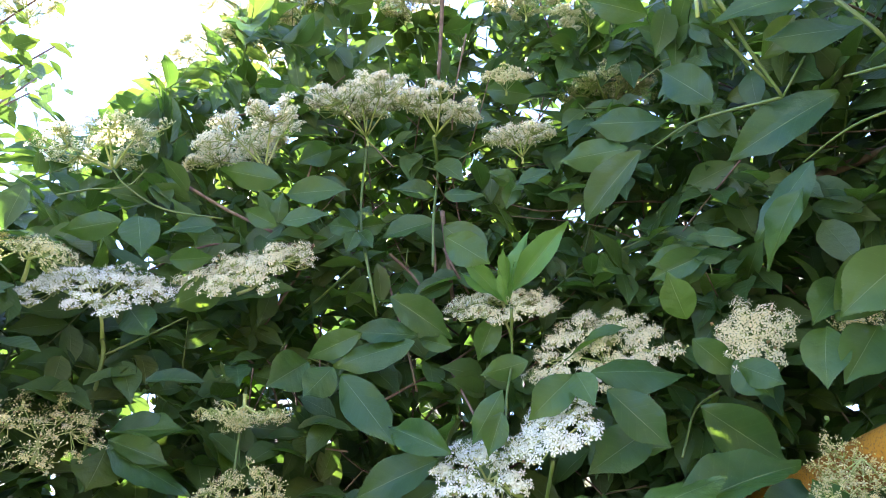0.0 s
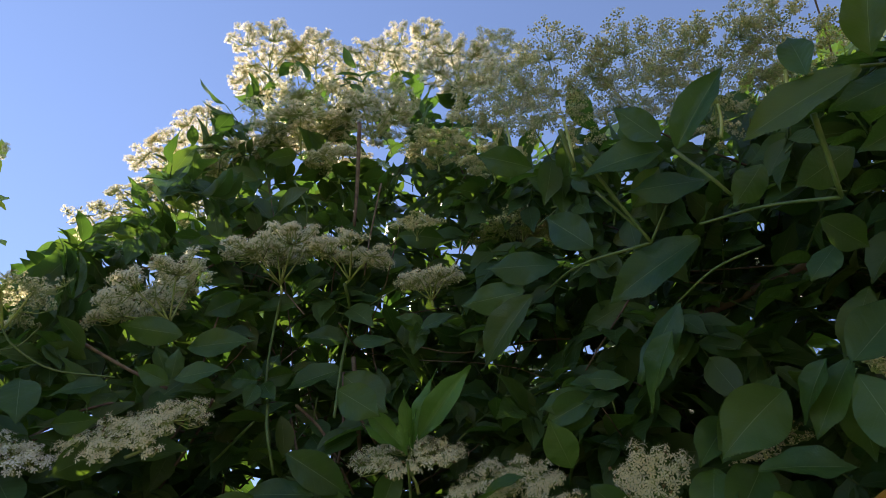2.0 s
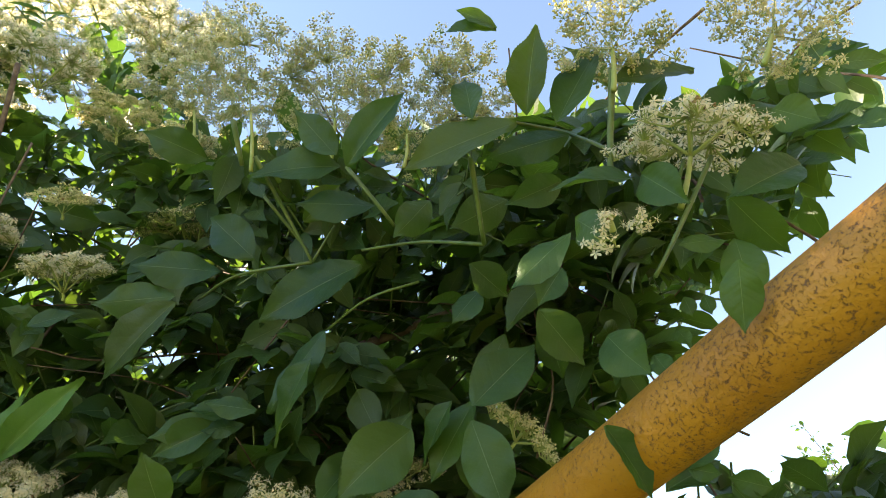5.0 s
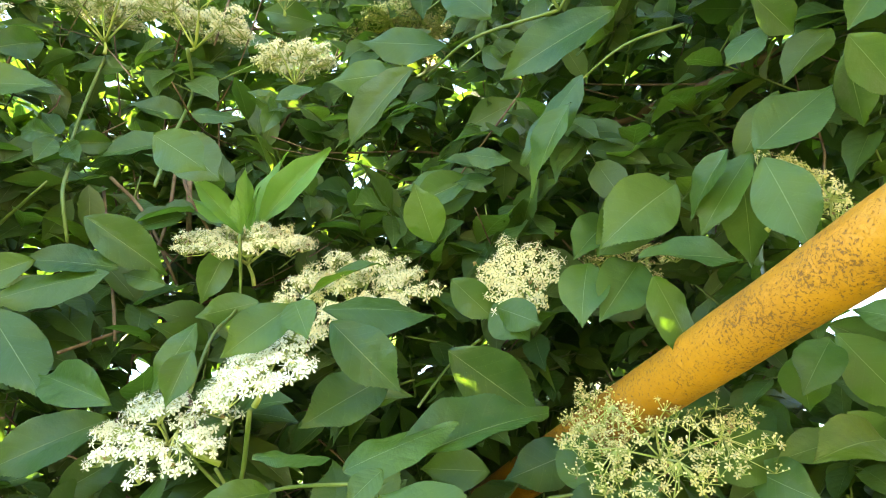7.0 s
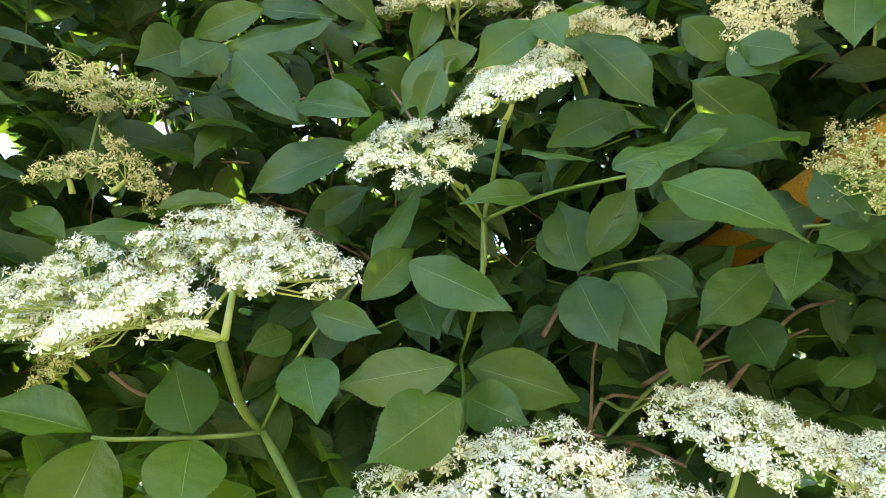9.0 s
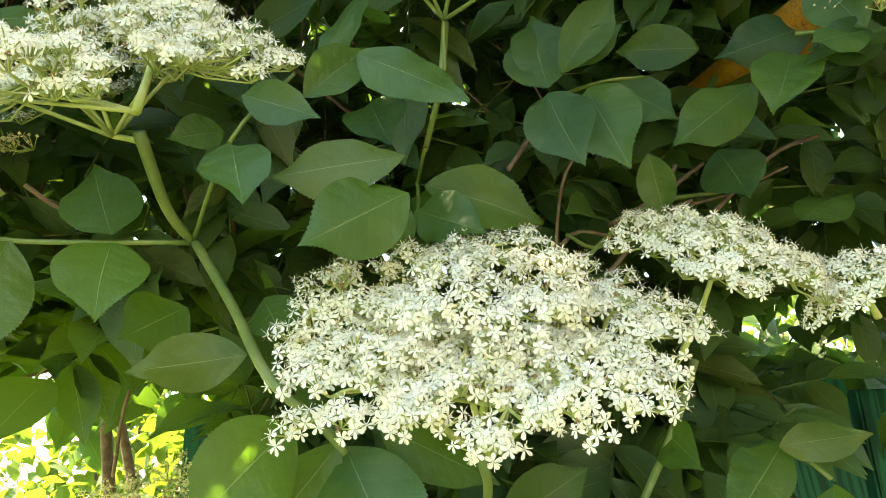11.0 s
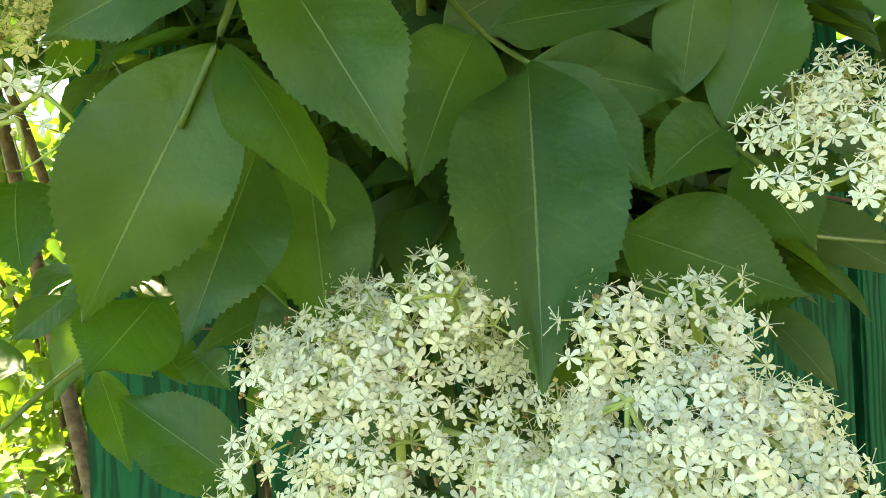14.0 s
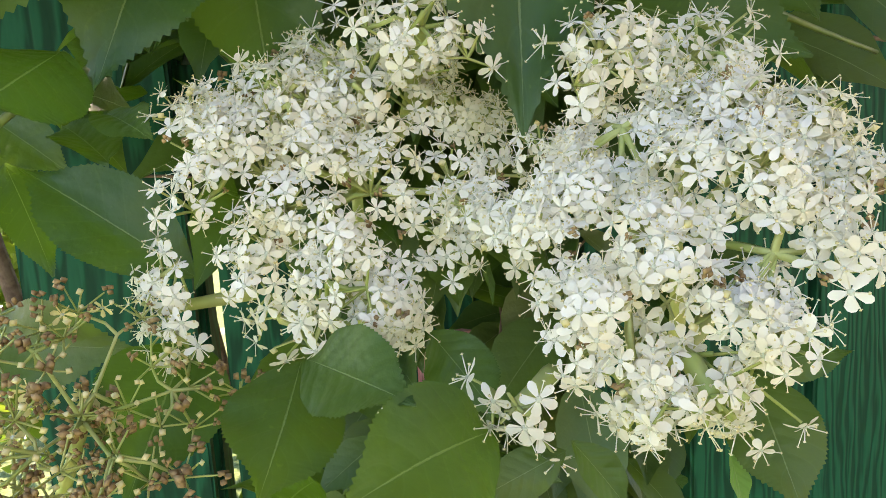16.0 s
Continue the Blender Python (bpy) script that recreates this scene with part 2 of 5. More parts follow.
def leaf_shape(seed, stations, across, teeth, fold, droop, twist):
    rng = np.random.RandomState(seed)
    g = Geo()
    verts, uv, faces = [], [], []
    skew = rng.uniform(-0.03, 0.03)
    for i in range(stations + 1):
        v = i / stations
        w = leaf_outline(v * 0.985 + 0.004)
        for j in range(-across, across + 1):
            s = j / across
            edge = teeth * rng.uniform(0.5, 1.3) * (i % 2) * (abs(j) == across) * (0.07 < v < 0.94)
            x = s * (w + 0.018 * edge) + skew * math.sin(math.pi * v)
            y = v + 0.010 * edge - 0.05 * abs(s) * w
            ripple = 0.026 * math.sin(8 * v + seed + 1.7 * np.sign(s)) + 0.010 * math.sin(21 * v + 2 * seed + 2.6 * np.sign(s))
            z = fold * w * (abs(s) - 0.25 * s * s) + 1.5 * droop * v * (1 - v) + twist * s * w * (v - 0.4) + ripple * abs(s) ** 1.6
            verts.append((x, y, z))
            uv.append((0.5 + 0.5 * s, v))
    n = 2 * across + 1
    for i in range(stations):
        for j in range(n - 1):
            a = i * n + j
            faces.append((a, a + 1, a + n + 1, a + n))
    g.add(verts, faces, 0, uv)
    return g


SHAPES = [(k, 76, 3, 1.0, f, d, t) for k, (f, d, t) in enumerate([(0.16, 0.06, 0.15), (0.26, 0.10, -0.3), (-0.10, 0.05, 0.25), (0.32, 0.08, 0.1), (0.20, 0.12, -0.2), (-0.14, 0.09, 0.35)])]
LEAF_MESHES = [leaf_shape(*a).mesh("leaflet", [LEAF]) for a in SHAPES]
YOUNG_MESHES = [leaf_shape(*a).mesh("young_leaflet", [YOUNG]) for a in SHAPES[:3]]


def leaf_pose(base, tip, normal, width):
    base, tip, n = Vector(base), Vector(tip), Vector(normal)
    a = tip - base
    length = a.length
    a.normalize()
    n = (n - a * n.dot(a)).normalized()
    x = a.cross(n)
    m = Matrix((x * width, a * length, n * length)).transposed().to_4x4()
    m.translation = base
    return m


# ---- florets: petal tips one unit from the middle, face up ----
def floret_shape(petal_points, stamens, seed):
    rng = np.random.RandomState(seed)
    g = Geo()
    for k in range(5):
        a = k * 2 * np.pi / 5 + rng.uniform(-0.12, 0.12)
        x, y = np.array((np.cos(a), np.sin(a), 0)), np.array((-np.sin(a), np.cos(a), 0))
        lift, wide = rng.uniform(-0.7, 0.05), rng.uniform(0.85, 1.15)
        pts = []
        for r, s in petal_points:
            pts.append(r * x + s * wide * y + np.array((0, 0, lift * r * r + 0.10 * r - 0.5 * s * s)))
        n = len(pts)
        if n > 6:
            mid = [0.35 * x + np.array((0, 0, 0.02 + lift * 0.12)), 0.7 * x + np.array((0, 0, 0.03 + lift * 0.5))]
            g.add(pts + mid, [(0, 1, n), (1, 2, n + 1, n), (2, 3, n + 1), (3, 4, n + 1), (4, 5, n + 1), (5, 6, n + 1), (6, 7, n, n + 1), (7, 8, n), (8, 0, n)], 0)
        elif n == 6:
            g.add(pts, [(0, 1, 2, 3), (0, 3, 4, 5)], 0)
        else:
            g.add(pts, [tuple(range(n))], 0)
    for k in range(5):
        a = (k + 0.5) * 2 * np.pi / 5 + rng.uniform(-0.15, 0.15)
        way = np.array((np.cos(a), np.sin(a), 0.55 + rng.uniform(-0.2, 0.35)))
        p0, p1 = way * 0.12, way * (rng.uniform(0.78, 1.02) if stamens == 2 else rng.uniform(0.55, 0.80))
        x, y, z = basis(way)
        c = p1 + 0.04 * z
        if stamens == 2:
            g.tube([p0, p1], [0.035, 0.03], 0, 3)
            g.add([c + 0.105 * x, c + 0.105 * y, c - 0.105 * x, c - 0.105 * y, c + 0.07 * z, c - 0.05 * z], KNOB[1], 1)
        else:
            side = np.array((-np.sin(a), np.cos(a), 0)) * 0.045
            g.add([p0 - side, p0 + side, p1 + side, p1 - side], [(0, 1, 2, 3)], 0)
            if stamens == 1:
                g.add([c + 0.10 * x, c - 0.06 * x + 0.09 * y, c - 0.06 * x - 0.09 * y, c + 0.10 * z], [(0, 1, 3), (1, 2, 3), (2, 0, 3), (0, 2, 1)], 1)
    ring = [(0.19 * np.cos(b), 0.19 * np.sin(b), 0.03) for b in np.arange(6) * np.pi / 3]
    g.add(ring + [(0, 0, 0.16)], [(i, (i + 1) % 6, 6) for i in range(6)], 2)
    return g


KNOB = ([(1, 0, 0), (0, 1, 0), (-1, 0, 0), (0, -1, 0), (0, 0, 1), (0, 0, -1)], [(0, 1, 4), (1, 2, 4), (2, 3, 4), (3, 0, 4), (1, 0, 5), (2, 1, 5), (3, 2, 5), (0, 3, 5)])
FINE_PETAL = [(0.10, -0.07), (0.40, -0.20), (0.72, -0.285), (0.93, -0.17), (1.0, 0.0), (0.93, 0.17), (0.72, 0.285), (0.40, 0.20), (0.10, 0.07)]
MID_PETAL = [(0.10, 0.0), (0.48, -0.21), (0.82, -0.24), (1.0, 0.0), (0.82, 0.24), (0.48, 0.21)]
ROUGH_PETAL = [(0.10, 0.0), (0.62, -0.28), (1.0, -0.10), (1.0, 0.10), (0.62, 0.28)]
FINE_FLORETS = [floret_shape(FINE_PETAL, 2, k) for k in range(6)]
MID_FLORETS = [floret_shape(MID_PETAL, 1, 40 + k) for k in range(6)]
ROUGH_FLORETS = [floret_shape(ROUGH_PETAL, 0, 20 + k) for k in range(4)]
BUD_PIECE, DEAD_PIECE = Geo(), Geo()
BUD_PIECE.add(KNOB[0], KNOB[1], 3)
for q in ((0.5, 0.1, 0.0), (-0.4, 0.5, 0.2), (-0.1, -0.6, 0.3), (0.1, 0.1, 0.7)):
    DEAD_PIECE.add(np.array([(0.9, 0.1, 0), (0.1, 0.5, 0.2), (-0.7, 0, 0.3), (0, -0.6, -0.1), (0.1, 0, 0.8), (0, 0.2, -0.5)]) * 0.75 + q, KNOB[1], 4)

# ---- the elder ----
bush = thing("elder_bush", (0.15, 1.35, 0.0), "large flowering elder bush with dark green leaves and cream flower heads", "bush")
COUNT = {"leaf": 0, "cluster": 0}
SHOWN = []  # heads and outer leaves, which the inner foliage leaves free: middle and radius


def leaf(base, tip, normal, width, young=False):
    k = COUNT["leaf"]
    COUNT["leaf"] += 1
    meshes = YOUNG_MESHES if young else LEAF_MESHES
    SHOWN.append((*((np.asarray(base) + np.asarray(tip)) / 2), 0.42 * np.linalg.norm(np.subtract(tip, base))))
    if base[2] < 1.95:
        normal = tuple(np.asarray(normal) + np.array((0, 0, 0.05)) * (k * 5 % 7))
    part("leaflet", meshes[(k * 5 + k // 3) % len(meshes)], bush, leaf_pose(base, tip, normal, width), "bright green young leaflet" if young else "")


def stem(radius, *points, woody=False):
    g = Geo()
    line = curve_through(points, 5)
    radius *= 0.72
    g.tube(line, [radius * (1.1 - 0.3 * i / len(line)) for i in range(len(line))], 0, 7)
    part("twig" if woody else "stalk", g.mesh("stalk", [BARK if woody else STALK]), bush)


KINDS = {  # sub-umbels, florets in each, share open, floret radius, petal material, withered share
    "hero": (44, 12, 0.93, 0.0037, PETAL, 0.045),
    "spray": (7, 5, 0.97, 0.0042, PETAL, 0.03),
    "few": (3, 3, 1.0, 0.0042, PETAL, 0.0),
    "wilted": (24, 7, 0.08, 0.0038, DULL, 0.50),
    "fresh": (70, 10, 0.95, 0.0039, PETAL, 0.03),
    "cream": (60, 9, 0.93, 0.0046, CREAM, 0.05),
    "dull": (50, 9, 0.62, 0.0040, DULL, 0.06),
    "spent": (100, 13, 0.30, 0.0034, DULL, 0.04),
    "tuft": (4, 3, 0.95, 0.0036, CREAM, 0.03),
    "thin": (7, 3, 0.85, 0.0040, PETAL, 0.05),
}
FIXED = ("hero", "thin", "tuft", "spray", "few", "wilted")


def cluster(kind, fork, centre, axis, radius):
    """A flat elder flower head: five main rays that branch into many small umbels of florets, with gaps between the rays."""
    COUNT["cluster"] += 1
    rng = np.random.RandomState(100 + COUNT["cluster"])
    subs, each, open_share, size, petal, dead = KINDS[kind]
    fork, centre = np.asarray(fork, float), np.asarray(centre, float)
    x, y, a = basis(axis)
    centre = centre + 0.06 * radius * a
    if kind not in FIXED:
        subs = int(np.clip(subs * (radius / 0.075) ** 1.8, 14, 190))
    if centre[2] < 2.35:
        SHOWN.append((*centre, 0.95 * radius))
    slim, knob = {"spent": 0.36, "wilted": 0.62}.get(kind, 1.0), {"spent": 0.50, "wilted": 0.30}.get(kind, 0.34)
    if centre[2] > 2.5:
        each = int(each * 1.5)
    elif kind == "spent" and centre[2] < 2.0:
        each, slim, knob = 7, 0.55, 0.32
    middle_tier = kind == "cream" and 2.1 < centre[2] < 2.5
    if middle_tier:
        each, size = 8, 1.3 * size
    stalks, heads = Geo(), Geo()
    root, reach = fork, (centre - fork) @ a
    deep = 0.78 if centre[2] > 2.1 else 0.48
    if reach > deep * radius:
        fork = centre - a * deep * radius + 0.15 * (root - centre + a * reach)
        line = curve_through([root, (root + fork) / 2 + 0.02 * radius * x, fork], 4)
        stalks.tube(line, np.linspace(0.0026, 0.0018, len(line)), 0, 7)
    spoke0 = rng.uniform(0, 6.28)
    drop = min(max((centre - fork) @ a, 0.25 * radius), 1.1 * radius)
    nodes, middles, lifts = [], [], []
    for k in range(6):
        b = spoke0 + k * 2 * np.pi / 5 + rng.uniform(-0.2, 0.2)
        flat = np.cos(b) * x + np.sin(b) * y
        out = 0.52 * radius * rng.uniform(0.85, 1.15) * (k < 5)
        node = centre + out * flat - a * (0.27 * drop + 0.02 * radius)
        mid = fork + 0.55 * (node - fork) + 0.04 * radius * a * (k == 5)
        stalks.tube(curve_through([fork, mid, node], 3), np.linspace(0.0013, 0.0009, 7) * min(1.3, radius / 0.07 + 0.3) * slim, 0, 5)
        nodes.append(node)
        middles.append(0.68 * radius * (k < 5) * flat)
        lifts.append(rng.normal(0.0, 0.06) * radius)
    gap = radius / math.sqrt(subs)
    tips, ups, feet = [], [], []
    for i in range(subs):
        r = radius * math.sqrt((i + 0.5) / subs) * rng.uniform(0.92, 1.06)
        b = i * 2.39996 + rng.uniform(-0.3, 0.3) + spoke0
        flat = r * (1 + 0.10 * math.cos(5 * (b - spoke0))) * (np.cos(b) * x + np.sin(b) * y)
        k = 5 if r < 0.30 * radius else int(np.argmin([np.linalg.norm(flat - q) for q in middles[:5]]))
        flat = middles[k] + (flat - middles[k]) * (0.90 if centre[2] < 2.4 else 0.98)
        q = centre + flat - a * ((0.04 if middle_tier else 0.22) * radius * (r / radius) ** 2 - lifts[k] - rng.normal(0, 0.12 if kind == "spent" else 0.06) * radius)
        foot = q - a * gap * 1.0
        bend = (nodes[k] + foot) / 2 + rng.normal(0, 0.03, 3) * radius - a * 0.05 * radius
        stalks.tube([nodes[k], bend, foot], np.array((0.0010, 0.0008, 0.0006)) * slim, 0, 4)
        j = np.arange(each)
        rr = gap * {"spray": 1.9, "few": 1.7, "spent": 1.25, "dull": 1.2}.get(kind, 1.22) * np.sqrt((j + 0.3) / each)
        c = j * 2.39996 + rng.uniform(0, 6.28) + rng.uniform(0, 0.8, each)
        off = rr[:, None] * (np.cos(c)[:, None] * x + np.sin(c)[:, None] * y)
        tip = q + off + a * (gap * rng.normal(0.10, 0.16, each) - 0.40 * rr)[:, None]
        up = a + 0.45 * (tip - centre) / radius + 0.55 * off / (gap + 1e-6) + rng.normal(0, 0.36, (each, 3))
        tips.append(tip)
        ups.append(up)
        feet.append(np.repeat(foot[None], each, 0))
    tips, ups, feet = np.concatenate(tips), np.concatenate(ups), np.concatenate(feet)
    n = len(tips)
    fz = ups / np.linalg.norm(ups, axis=1, keepdims=True)
    stalks.sticks(feet, tips - 0.001 * fz, 0.0005 * min(1.0, slim + 0.15), 0.0004 * min(1.0, slim + 0.15))
    fx = np.cross(rng.normal(0, 1, (n, 3)), fz)
    fx /= np.linalg.norm(fx, axis=1, keepdims=True)
    s = size * rng.uniform(0.82, 1.15, n)
    axes = np.stack((fx, np.cross(fz, fx), fz), 1) * s[:, None, None]
    luck, opened = rng.uniform(size=n), rng.uniform(size=n) < open_share
    gone = luck < dead
    heads.scatter(DEAD_PIECE, axes[gone] * rng.uniform(0.25, 0.78 if kind == "wilted" else 0.55, (gone.sum(), 1, 1)), tips[gone])
    bud = ~gone & ~opened
    heads.scatter(BUD_PIECE, axes[bud] * knob, tips[bud])
    bloom = np.flatnonzero(~gone & opened)
    single = bloom[:300] if kind == "hero" else bloom[:0]
    bloom = bloom[len(single):]
    pieces = FINE_FLORETS if kind in ("hero", "spray", "thin", "tuft", "few") else MID_FLORETS if centre[2] < 2.1 else ROUGH_FLORETS
    for k, piece in enumerate(pieces):
        mine = bloom[k :: len(pieces)]
        heads.scatter(piece, axes[mine], tips[mine])
    look_of = {"hero": "wide flat head of open white florets", "fresh": "flat head of open white florets", "cream": "flat head of cream florets", "dull": "fading yellowish flower head",
               "spent": "spent greenish flower head with bare stalks", "thin": "sparse flower head with few white florets", "tuft": "small tuft of cream florets", "spray": "small spray of open white florets", "few": "few open white florets on thin stalks", "wilted": "withered brown flower head on thin green stalks"}
    ob = part("flower_head", stalks.mesh("flower_stalks", [RAY]), bush, None, look_of[kind])
    part("bloom", heads.mesh("bloom", [petal, ANTHER, EYE_MAT, BUD, WITHERED]), ob, None, "", "stuff")
    for k in single:
        m = Matrix(axes[k]).transposed().to_4x4()
        m.translation = tips[k]
        part("floret", FLORET_MESHES[k % 6], ob, m)


FLORET_MESHES = [g.mesh("floret", [PETAL, ANTHER, EYE_MAT]) for g in FINE_FLORETS]

# -- stems by place
stem(0.0035, (-0.018, 0.768, 2.315), (-0.014, 0.821, 2.291), (-0.021, 0.788, 2.172), (-0.022, 0.744, 2.050))
stem(0.0015, (-0.014, 0.821, 2.291), (-0.083, 0.815, 2.325))
stem(0.0015, (-0.014, 0.821, 2.291), (0.065, 0.783, 2.310))
stem(0.0030, (-0.133, 0.824, 2.357), (-0.133, 0.801, 2.224), (-0.124, 0.773, 2.124))
stem(0.0022, (0.070, 0.698, 1.953), (0.069, 0.748, 1.909), (0.055, 0.690, 1.842), (0.047, 0.656, 1.777))
stem(0.0030, (-0.120, 0.779, 2.109), (-0.104, 0.739, 2.033), (-0.096, 0.762, 1.987))
stem(0.0035, (-0.407, 0.701, 1.935), (-0.406, 0.712, 1.919), (-0.416, 0.738, 1.862), (-0.414, 0.748, 1.819))
stem(0.0020, (-0.406, 0.712, 1.919), (-0.357, 0.716, 1.949), (-0.327, 0.729, 1.978))
stem(0.0025, (-0.118, 0.752, 2.588), (-0.096, 0.776, 2.537), (-0.094, 0.786, 2.502))
stem(0.0030, (0.297, 0.456, 2.179), (0.329, 0.491, 2.146), (0.362, 0.520, 2.094))
stem(0.0025, (0.362, 0.520, 2.094), (0.300, 0.591, 2.138), (0.270, 0.665, 2.167))
stem(0.0020, (0.362, 0.520, 2.094), (0.383, 0.490, 2.122))
stem(0.0035, (0.445, 0.326, 2.035), (0.469, 0.384, 1.989))
stem(0.0025, (0.469, 0.384, 1.989), (0.443, 0.437, 2.046), (0.402, 0.482, 2.077))
stem(0.0020, (0.461, 0.490, 2.045), (0.411, 0.515, 2.040), (0.378, 0.559, 2.034))
stem(0.0025, (0.527, 0.263, 1.979), (0.554, 0.301, 2.067), (0.497, 0.304, 2.073), (0.448, 0.305, 2.065))
stem(0.0040, (0.534, 0.219, 2.037), (0.527, 0.263, 1.979), (0.505, 0.266, 1.936))
stem(0.0040, (0.273, 0.434, 2.205), (0.285, 0.464, 2.170))
stem(0.0030, (0.379, 0.423, 2.135), (0.404, 0.428, 2.084), (0.421, 0.439, 2.069))
stem(0.0025, (0.574, 0.226, 1.931), (0.533, 0.262, 1.882), (0.515, 0.289, 1.859))
stem(0.0020, (0.554, 0.235, 1.934), (0.543, 0.244, 1.916))
stem(0.0025, (0.314, 0.498, 2.167), (0.362, 0.526, 2.118))
stem(0.0020, (0.300, 0.739, 1.860), (0.274, 0.760, 1.847), (0.215, 0.672, 1.765))
stem(0.0025, (0.089, 0.649, 1.759), (0.084, 0.698, 1.735), (0.079, 0.719, 1.715), (0.079, 0.725, 1.680))
stem(0.0020, (0.064, 0.698, 1.736), (0.079, 0.719, 1.715))
stem(0.0020, (0.079, 0.715, 1.714), (0.115, 0.665, 1.708), (0.160, 0.607, 1.690))
stem(0.0025, (-0.219, 0.847, 2.043), (-0.127, 0.754, 2.060))
stem(0.0025, (-0.250, 0.763, 1.896), (-0.237, 0.734, 1.785))
stem(0.0050, (-0.104, 0.692, 1.615), (-0.096, 0.725, 1.581), (-0.086, 0.749, 1.566))
stem(0.0025, (-0.086, 0.749, 1.566), (-0.104, 0.736, 1.562), (-0.170, 0.730, 1.561), (-0.193, 0.730, 1.563))
stem(0.0020, (-0.086, 0.749, 1.566), (-0.049, 0.680, 1.605), (-0.017, 0.689, 1.653))
stem(0.0035, (0.081, 0.728, 1.721), (0.076, 0.729, 1.673), (0.067, 0.766, 1.640))
stem(0.0020, (0.080, 0.719, 1.716), (0.062, 0.708, 1.730), (0.040, 0.685, 1.750))
stem(0.0020, (0.063, 0.800, 1.629), (0.060, 0.759, 1.589), (0.048, 0.723, 1.554))
stem(0.0020, (0.066, 0.756, 1.637), (0.063, 0.800, 1.629))
stem(0.0020, (0.172, 0.796, 1.701), (0.201, 0.757, 1.694), (0.234, 0.754, 1.697))
stem(0.0030, (0.172, 0.855, 1.548), (0.248, 0.826, 1.615), (0.329, 0.826, 1.634))
stem(0.0025, (0.187, 0.834, 1.598), (0.217, 0.837, 1.588), (0.273, 0.824, 1.619))
stem(0.0035, (0.081, 0.667, 1.431), (0.085, 0.672, 1.417), (0.087, 0.701, 1.393), (0.089, 0.724, 1.367))
stem(0.0040, (-0.084, 0.748, 1.566), (-0.049, 0.706, 1.515), (-0.021, 0.667, 1.471), (0.006, 0.669, 1.446), (0.017, 0.670, 1.434))
stem(0.0020, (0.027, 0.701, 1.381), (0.017, 0.695, 1.350), (0.003, 0.693, 1.318))
stem(0.0020, (0.086, 0.695, 1.397), (0.097, 0.725, 1.380), (0.121, 0.748, 1.367), (0.131, 0.722, 1.347))
stem(0.0035, (0.235, 0.742, 1.482), (0.215, 0.738, 1.444), (0.188, 0.738, 1.399), (0.171, 0.745, 1.364))
stem(0.0020, (0.291, 0.712, 1.409), (0.283, 0.725, 1.424), (0.277, 0.733, 1.430))
stem(0.0020, (0.131, 0.722, 1.347), (0.166, 0.728, 1.340), (0.200, 0.727, 1.333), (0.217, 0.724, 1.316), (0.235, 0.722, 1.301))
stem(0.0020, (0.242, 0.739, 1.277), (0.290, 0.759, 1.270), (0.364, 0.796, 1.264))
stem(0.0020, (-0.038, 0.752, 1.246), (-0.068, 0.760, 1.226), (-0.086, 0.757, 1.210))
stem(0.0025, (0.167, 0.854, 1.553), (0.192, 0.834, 1.598), (0.237, 0.833, 1.597), (0.293, 0.820, 1.623), woody=True)
stem(0.0030, (0.200, 0.867, 1.543), (0.252, 0.843, 1.598), (0.284, 0.821, 1.655), woody=True)
stem(0.0090, (0.479, 0.746, 2.158), (0.595, 0.634, 2.140), (0.659, 0.533, 2.111), woody=True)
stem(0.0020, (0.177, 0.849, 1.561), (0.183, 0.820, 1.635), (0.200, 0.815, 1.665), woody=True)
stem(0.0020, (0.246, 0.845, 1.620), (0.330, 0.847, 1.635), (0.376, 0.809, 1.649), woody=True)
stem(0.0030, (0.295, 0.835, 1.596), (0.376, 0.829, 1.667), (0.399, 0.796, 1.671), woody=True)
stem(0.0025, (0.167, 0.845, 1.571), (0.217, 0.848, 1.560), (0.250, 0.828, 1.538), woody=True)
stem(0.0020, (-0.005, 0.804, 1.930), (0.031, 0.748, 1.821), (0.048, 0.738, 1.763), woody=True)
stem(0.0030, (-0.267, 0.842, 2.028), (-0.221, 0.812, 2.088), (-0.186, 0.752, 2.099), woody=True)
stem(0.0050, (-0.009, 0.830, 2.212), (-0.001, 0.824, 2.095), (0.004, 0.850, 2.026), woody=True)
stem(0.0025, (-0.103, 0.841, 2.132), (-0.063, 0.811, 1.973), (-0.047, 0.800, 1.899), woody=True)
stem(0.0030, (-0.008, 0.807, 2.123), (0.003, 0.796, 2.085), (0.025, 0.823, 2.054), woody=True)
stem(0.0030, (-0.025, 0.839, 2.192), (-0.022, 0.826, 2.077), (-0.032, 0.826, 2.004), woody=True)
stem(0.0030, (-0.088, 0.813, 2.122), (-0.047, 0.822, 2.076), (-0.009, 0.859, 2.003), woody=True)
stem(0.0035, (-0.362, 0.708, 2.177), (-0.305, 0.722, 2.143), (-0.233, 0.712, 2.093), woody=True)
stem(0.0055, (0.010, 0.703, 2.702), (-0.000, 0.766, 2.583), (-0.008, 0.792, 2.487), woody=True)
stem(0.0025, (0.046, 0.762, 2.573), (0.020, 0.798, 2.454), (0.012, 0.787, 2.351), woody=True)
stem(0.0025, (-0.213, 0.785, 1.620), (-0.188, 0.784, 1.603), (-0.158, 0.784, 1.595), woody=True)
stem(0.0030, (0.142, 0.833, 1.655), (0.171, 0.840, 1.696), (0.203, 0.855, 1.727), woody=True)
stem(0.0030, (0.228, 0.844, 1.609), (0.271, 0.834, 1.631), (0.314, 0.830, 1.661), woody=True)
